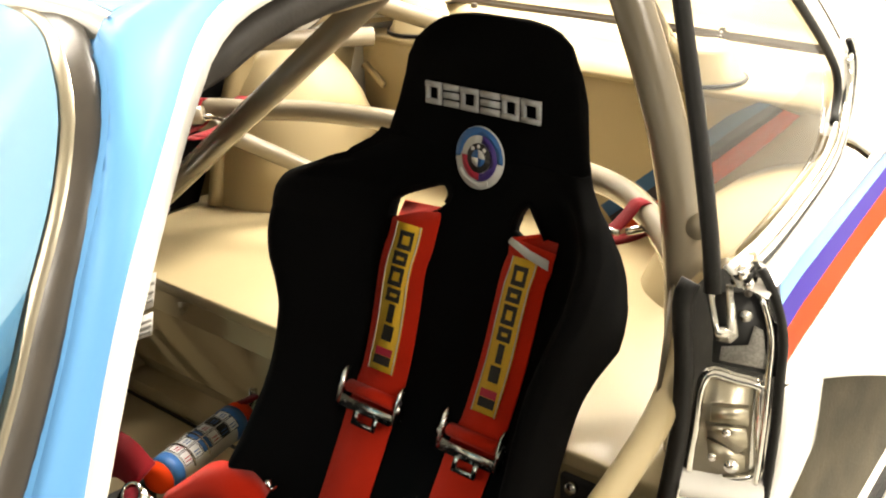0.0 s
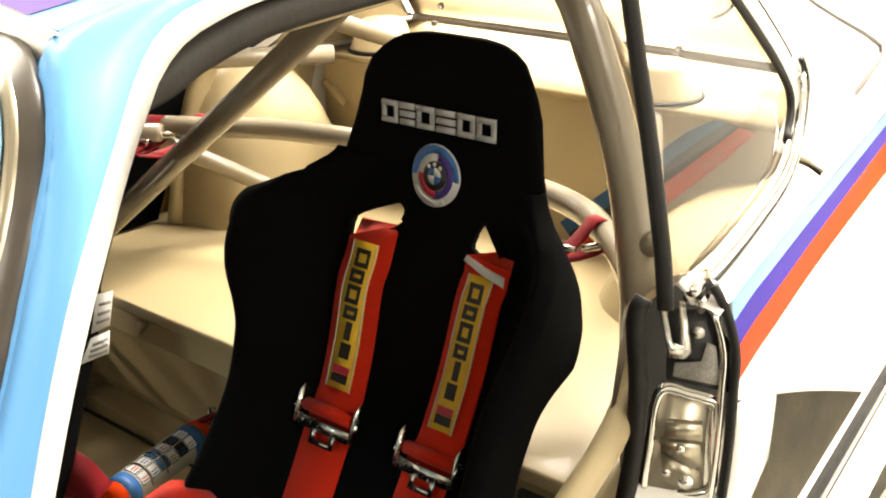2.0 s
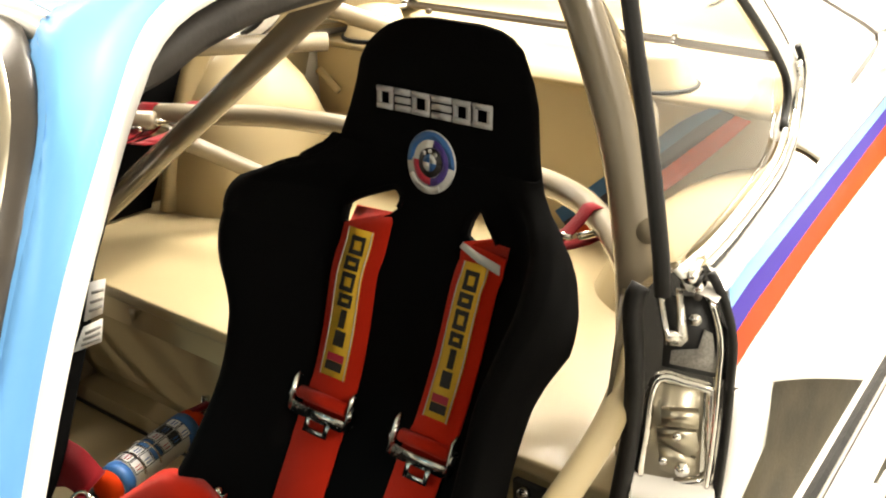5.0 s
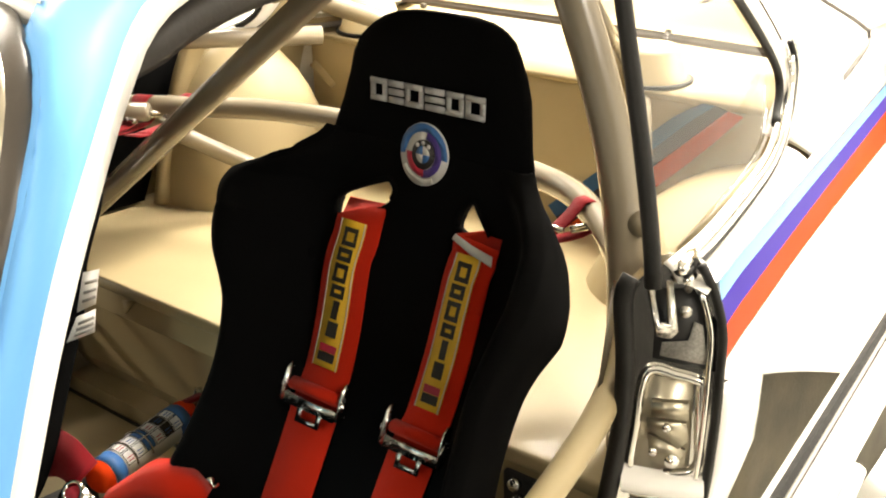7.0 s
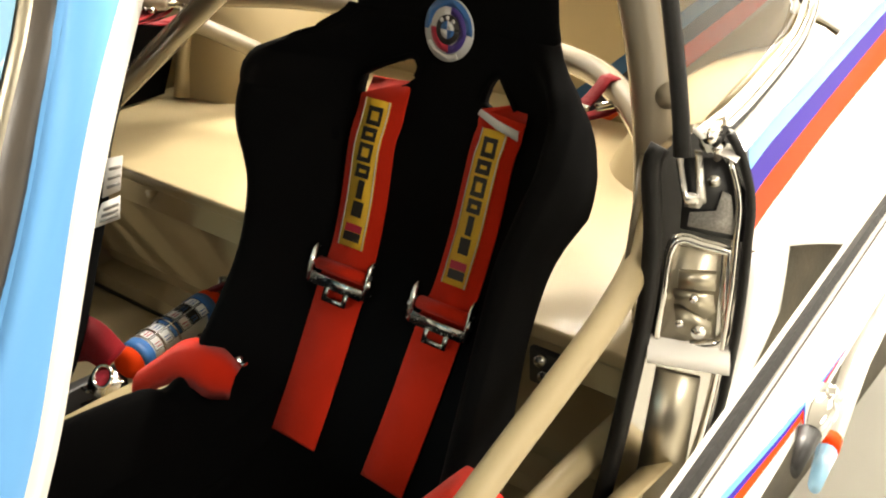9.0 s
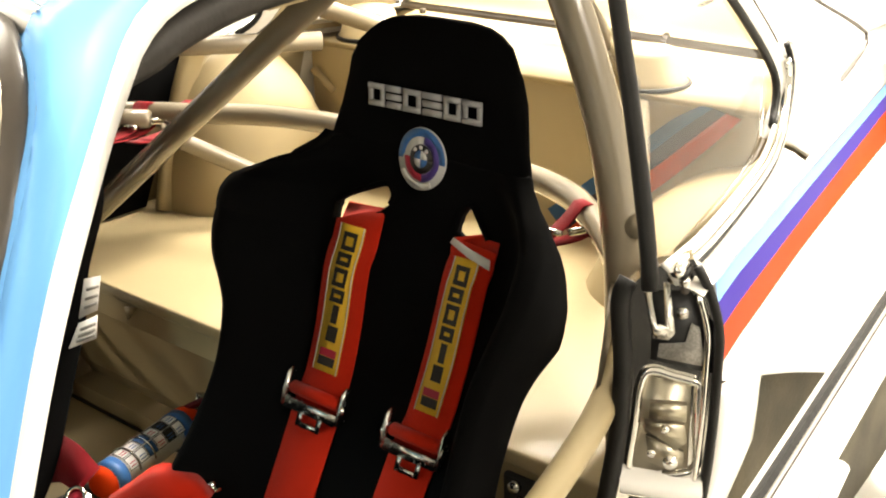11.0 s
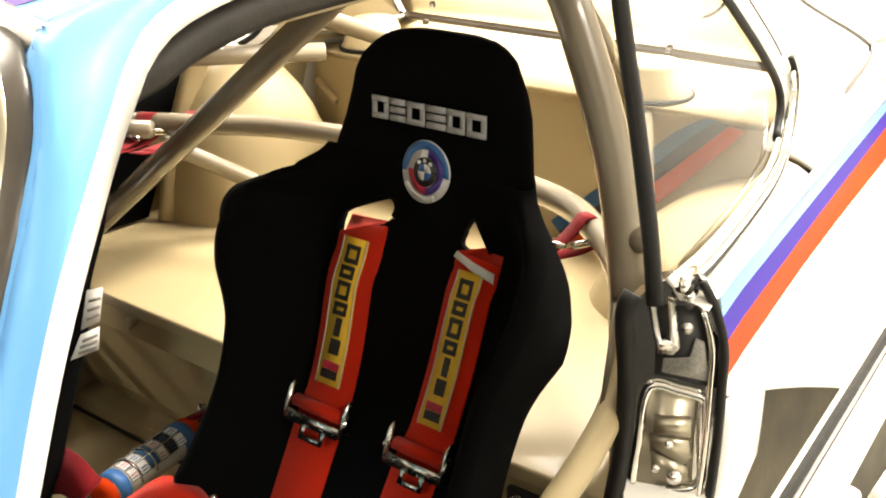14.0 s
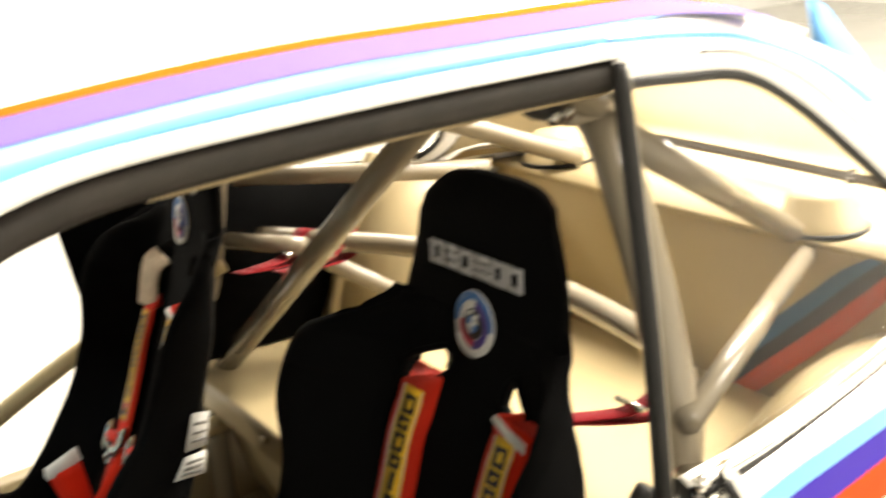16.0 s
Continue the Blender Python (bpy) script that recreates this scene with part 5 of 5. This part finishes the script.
side_v = AX.cross(Vector((0, 0, 1))).normalized()


def on_bottle(d, ang):
    return E0 + AX * d + (side_v * math.cos(ang) + Vector((0, 0, 1)) * math.sin(ang)) * 0.0324


for k in range(12):
    d0, a0 = 0.054 + 0.025 * (k % 6), 0.30 + 0.80 * (k // 6)
    rows = [[on_bottle(d0 + 0.022 * f, a0 + 0.70 * g) for f in (0, 0.5, 1)] for g in (0, 0.25, 0.5, 0.75, 1)]
    panel = part("print_panel", loft(*rows), M[("label_white", "label_white", "ink", "label_white", "badge_blue", "label_white")[(k * 5) % 6]], ext)
    frame_line = [on_bottle(d0 + 0.022 * f, a0 + 0.70 * g) + Vector((0, 0, 0.0006)) for f, g in ((0, 0), (0, 0.33), (0, 0.66), (0, 1), (1, 1), (1, 0.66), (1, 0.33), (1, 0))]
    part("print_bar", sweep(frame_line, ring(0.0007, 5), closed=True), M["ink"], panel)
    for g in (0.25, 0.5):
        bar_line = [on_bottle(d0 + 0.022 * f, a0 + 0.70 * g) + Vector((0, 0, 0.0004)) for f in (0.2, 0.8)]
        part("print_bar", sweep(bar_line, ring(0.0009, 5)), M["badge_blue" if k % 3 else "badge_red"], panel)
for d in (0.075, 0.115):
    part("wire_clip", sweep([on_bottle(d, a) + Vector((0, 0, 0.001)) for a in [0.1 * q for q in range(0, 28)]], ring(0.002, 6)), M["steel"], ext)
part("valve", merge(cyl(E0 + AX * 0.272, AX, 0.014, 0.03, 16), cyl(E0 + AX * 0.285 + Vector((0, 0, 0.01)), Vector((0.3, 0.2, 1)), 0.008, 0.05, 12)), M["steel"], ext)
part("handle", box(-0.128, 1.075, 0.338, -0.085, 1.09, 0.346, 0.002), M["webbing_dark"], ext)

clasp = thing("belt_clasp", (-0.425, 0.975, 0.325), "chrome rotary belt clasp with a clear button", "belt buckle")
part("housing", cyl((-0.428, 0.972, 0.336), (-0.5, -0.4, 0.75), 0.026, 0.018, 24, bevel=0.003), M["steel"], clasp)
part("button", cyl((-0.432, 0.965, 0.352), (-0.5, -0.4, 0.75), 0.013, 0.012, 20, bevel=0.003), M["badge_red"], clasp, "red release button")
part("bezel", sweep([Vector((-0.435, 0.962, 0.357)) + Vector(q) for q in [(0.017 * math.cos(a) * 0.83, 0.017 * math.sin(a) * 0.9, 0.017 * (0.55 * math.cos(a) + 0.43 * math.sin(a))) for a in [2 * math.pi * k / 24 for k in range(24)]]], ring(0.0035, 8), closed=True), M["chrome"], clasp, "chrome bezel round the button")
for a in (0.4, 1.7, 3.4, 5.0):
    part("tongue", box(-0.432 + 0.034 * math.cos(a) - 0.012, 0.972 + 0.034 * math.sin(a) - 0.010, 0.318, -0.432 + 0.034 * math.cos(a) + 0.012, 0.972 + 0.034 * math.sin(a) + 0.010, 0.323, 0.002), M["steel"], clasp)
crotch = thing("loose_belt", (-0.45, 1.0, 0.40), "crimson lap belt lying beside the passenger seat", "seat belt")
part("strap", loft(resample([(-0.389, 1.060, 0.417), (-0.385, 1.015, 0.411), (-0.380, 0.970, 0.385)], 10), resample([(-0.422, 1.060, 0.341), (-0.425, 1.015, 0.360), (-0.428, 0.970, 0.359)], 10), thick=0.003), M["webbing_dark"], crotch)

# belts anchored on the harness bar behind both seats
for x, y, wd, slant in ((0.105, 0.375, 0.030, 0.45), (0.08, 1.40, 0.036, -0.35), (0.14, 1.33, 0.036, -0.25)):
    tail = thing("anchor_belt", (x, y, 0.77), "crimson belt end wrapped on the harness bar", "seat belt", "anchor belts")
    ribbon("wrap", [(x - d, y + d * slant, z) for d, z in ((0.17, 0.786), (0.07, 0.770), (0.0, 0.772), (-0.024, 0.798), (0.0, 0.824), (0.024, 0.80), (0.06, 0.780), (0.14, 0.782))], wd, M["webbing_dark"], tail, lambda p: (0, 0.02, 1))
    part("adjuster", sweep([(x - 0.055, y + 0.055 * slant + 0.026, 0.790), (x - 0.055, y + 0.055 * slant - 0.026, 0.790)], ring(0.0045, 10)), M["steel"], tail)
    part("clip", sweep(resample([(x - 0.05, y - 0.01, 0.795), (x + 0.01, y - 0.035, 0.792), (x + 0.02, y - 0.025, 0.782), (x - 0.04, y - 0.005, 0.785)], 14), ring(0.0032, 8)), M["steel"], tail)

# far seat: printed side stickers and its lap belts
for corners in ([(-0.284, 0.668), (-0.314, 0.672), (-0.334, 0.610), (-0.299, 0.612)], [(-0.300, 0.604), (-0.336, 0.602), (-0.360, 0.566), (-0.308, 0.565)]):
    st = thing("sticker", (-0.30, 1.045, corners[2][1]), "white printed sticker on the side of the black seat", "sticker", "seat stickers")
    part("paper", plate([(x, 1.043, z) for x, z in corners], (0, 0.001, 0)), M["badge_white"], st)
    a, b, c, d = [Vector((x, 1.0415, z)) for x, z in corners]
    for f in (0.25, 0.5, 0.72):
        p, q = a.lerp(d, f), b.lerp(c, f)
        part("print_bar", plate([p.lerp(q, 0.12), p.lerp(q, 0.85), p.lerp(q, 0.85) - Vector((0, 0, 0.005)), p.lerp(q, 0.12) - Vector((0, 0, 0.005))], (0, 0.001, 0)), M["shell"], st)

# ---- open driver's door with its mirror ----
door = thing("car_door", (-1.1, 0.06, 0.3), "white car door standing open with a striped mirror", "car door")
DV = Vector((0.64, -0.77, 0)).normalized()
DN = Vector((-0.77, -0.64, 0)).normalized()


def on_door(d, z, o=0.0):
    p = Vector((-1.1, 0.04, 0)) + DV * d + DN * o
    return (p.x, p.y, z)


skin = [[on_door(d, z, o) for d in (0.0, 0.15, 0.4, 0.7, 0.95, 1.02)] for z, o in ((0.86, 0.03), (0.83, 0.05), (0.76, 0.06), (0.6, 0.065), (0.4, 0.05), (0.26, 0.03))]
part("door_skin", loft(*skin, thick=0.006), M["white"], door, "white outer door skin")
part("door_card", plate([on_door(0.0, 0.85, -0.02), on_door(1.02, 0.85, -0.02), on_door(1.02, 0.26, -0.02), on_door(0.0, 0.26, -0.02)], DN * 0.01), M["plastic"], door, "black inner door card")
part("sill_seal", sweep([on_door(0.0, 0.862, 0.01), on_door(1.02, 0.862, 0.01)], rect(0.03, 0.012, 0.004), normal=(0, 0, 1)), M["rubber"], door)
part("door_hinge", box(-1.14, 0.045, 0.55, -1.09, 0.09, 0.62, 0.004), M["steel"], door)
MD = Vector((0.02, -0.16, -0.20)).normalized()
MA, MB = Vector((-1.00, -0.411, 1.13)) + MD * 0.001, Vector((-0.53, -0.320, 1.135)) + MD * 0.0133
MN = (MB - MA).cross(MD).normalized()
if MN.z < 0:
    MN = -MN


def on_mirror(f, d, o=0.0):
    return MA.lerp(MB, f) + MD * d + MN * o


def mirror_band(name, d0, d1, o0, o1, mat, parent, label="", f0=-0.1, f1=0.8):
    bm = bmesh.new()
    vs = [bm.verts.new(on_mirror(f, d, o)) for o in (o0, o1) for f, d in ((f0, d0), (f1, d0), (f1, d1), (f0, d1))]
    for q in ((0, 1, 2, 3), (7, 6, 5, 4), (0, 4, 5, 1), (1, 5, 6, 2), (2, 6, 7, 3), (3, 7, 4, 0)):
        bm.faces.new([vs[k] for k in q])
    return part(name, bm, mat, parent, label, smooth=False)


mirror = mirror_band("door_mirror", 0.001, 0.024, -0.012, 0.0, M["white"], door, "white mirror housing with thin coloured stripes")
mirror_band("rim", -0.0010, 0.0020, -0.003, 0.002, M["rubber"], mirror)
mirror_band("rim", 0.0023, 0.0031, 0.0003, 0.0015, M["chrome"], mirror)
mirror_band("rim", 0.0052, 0.0057, 0.0003, 0.0008, M["screen_rubber"], mirror)
TAPER = ((-0.1, -0.003, 1.0), (0.0, 0.002, 0.8), (0.09, 0.0065, 0.55), (0.18, 0.0098, 0.28), (0.26, 0.0118, 0.02))
for d0, d1, mt in ((0.0, 0.0022, "blue"), (0.0022, 0.0042, "navy"), (0.0042, 0.0074, "red")):
    part("stripe", loft([on_mirror(f, 0.0100 + o + d0 * w, 0.0012) for f, o, w in TAPER], [on_mirror(f, 0.0100 + o + d1 * w, 0.0012) for f, o, w in TAPER]), M[mt], mirror)
part("fitting", merge(sweep([on_mirror(0.168, 0.0235, 0.003), on_mirror(0.145, 0.0245, 0.003), on_mirror(0.118, 0.0268, 0.002)], ring(0.0056, 16), scale=lambda f: 0.8 + 0.4 * math.sin(math.pi * f)), cyl(on_mirror(0.16, 0.0228, 0.008), MN, 0.0035, 0.004, 18, bevel=0.001)), M["chrome"], mirror, "chrome fitting")
part("fitting", sweep([on_mirror(0.118, 0.0262, 0.002), on_mirror(0.078, 0.0292, 0.001)], ring(0.0046, 12), scale=lambda f: 1 - 0.6 * f), M["plastic"], mirror, "black fitting")
part("strut", sweep([on_mirror(0.45, 0.0275, -0.004), on_mirror(0.27, 0.0318, -0.004), on_mirror(0.156, 0.0392, -0.004)], ring(0.0042, 12), scale=lambda f: 1.5 - 0.5 * f), M["white"], mirror, "white strut")
part("strut_band", sweep([on_mirror(0.163, 0.0388, -0.004), on_mirror(0.146, 0.0399, -0.004)], ring(0.0044, 12)), M["red"], mirror)
part("strut_end", sweep([on_mirror(0.146, 0.0399, -0.004), on_mirror(0.106, 0.0424, -0.004)], ring(0.0042, 12), scale=lambda f: 1 - 0.4 * f), M["film"], mirror)
part("mirror_stalk", tube([on_mirror(-0.06, 0.02, -0.008), on_mirror(-0.08, 0.03, -0.10), on_door(0.42, 0.862, 0.02)], 0.010), M["white"], mirror)

# tail fin seen over the roof
FIN = smooth_line([(0.358, 0.370, 1.268), (0.385, 0.370, 1.252), (0.418, 0.370, 1.216), (0.455, 0.370, 1.180), (0.474, 0.370, 1.140), (0.470, 0.370, 1.102), (0.454, 0.370, 1.086), (0.426, 0.370, 1.092), (0.399, 0.370, 1.135), (0.371, 0.370, 1.195)], 4)
fin = part("roof_fin", plate([tuple(p) for p in FIN], (0, 0.012, 0)), M["blue"], car, "light blue rear roof fin")
for x, z in ((0.420, 1.170), (0.452, 1.118)):
    part("rivet", cyl((x, 0.368, z), (0, -1, 0), 0.006, 0.006, 12, bevel=0.001), M["white"], fin)
for p in ((0.423, 0.369, 1.163), (0.471, 0.369, 1.127)):
    part("rivet", cyl(p, (0, -1, 0), 0.006, 0.006, 12), M["steel"], car)
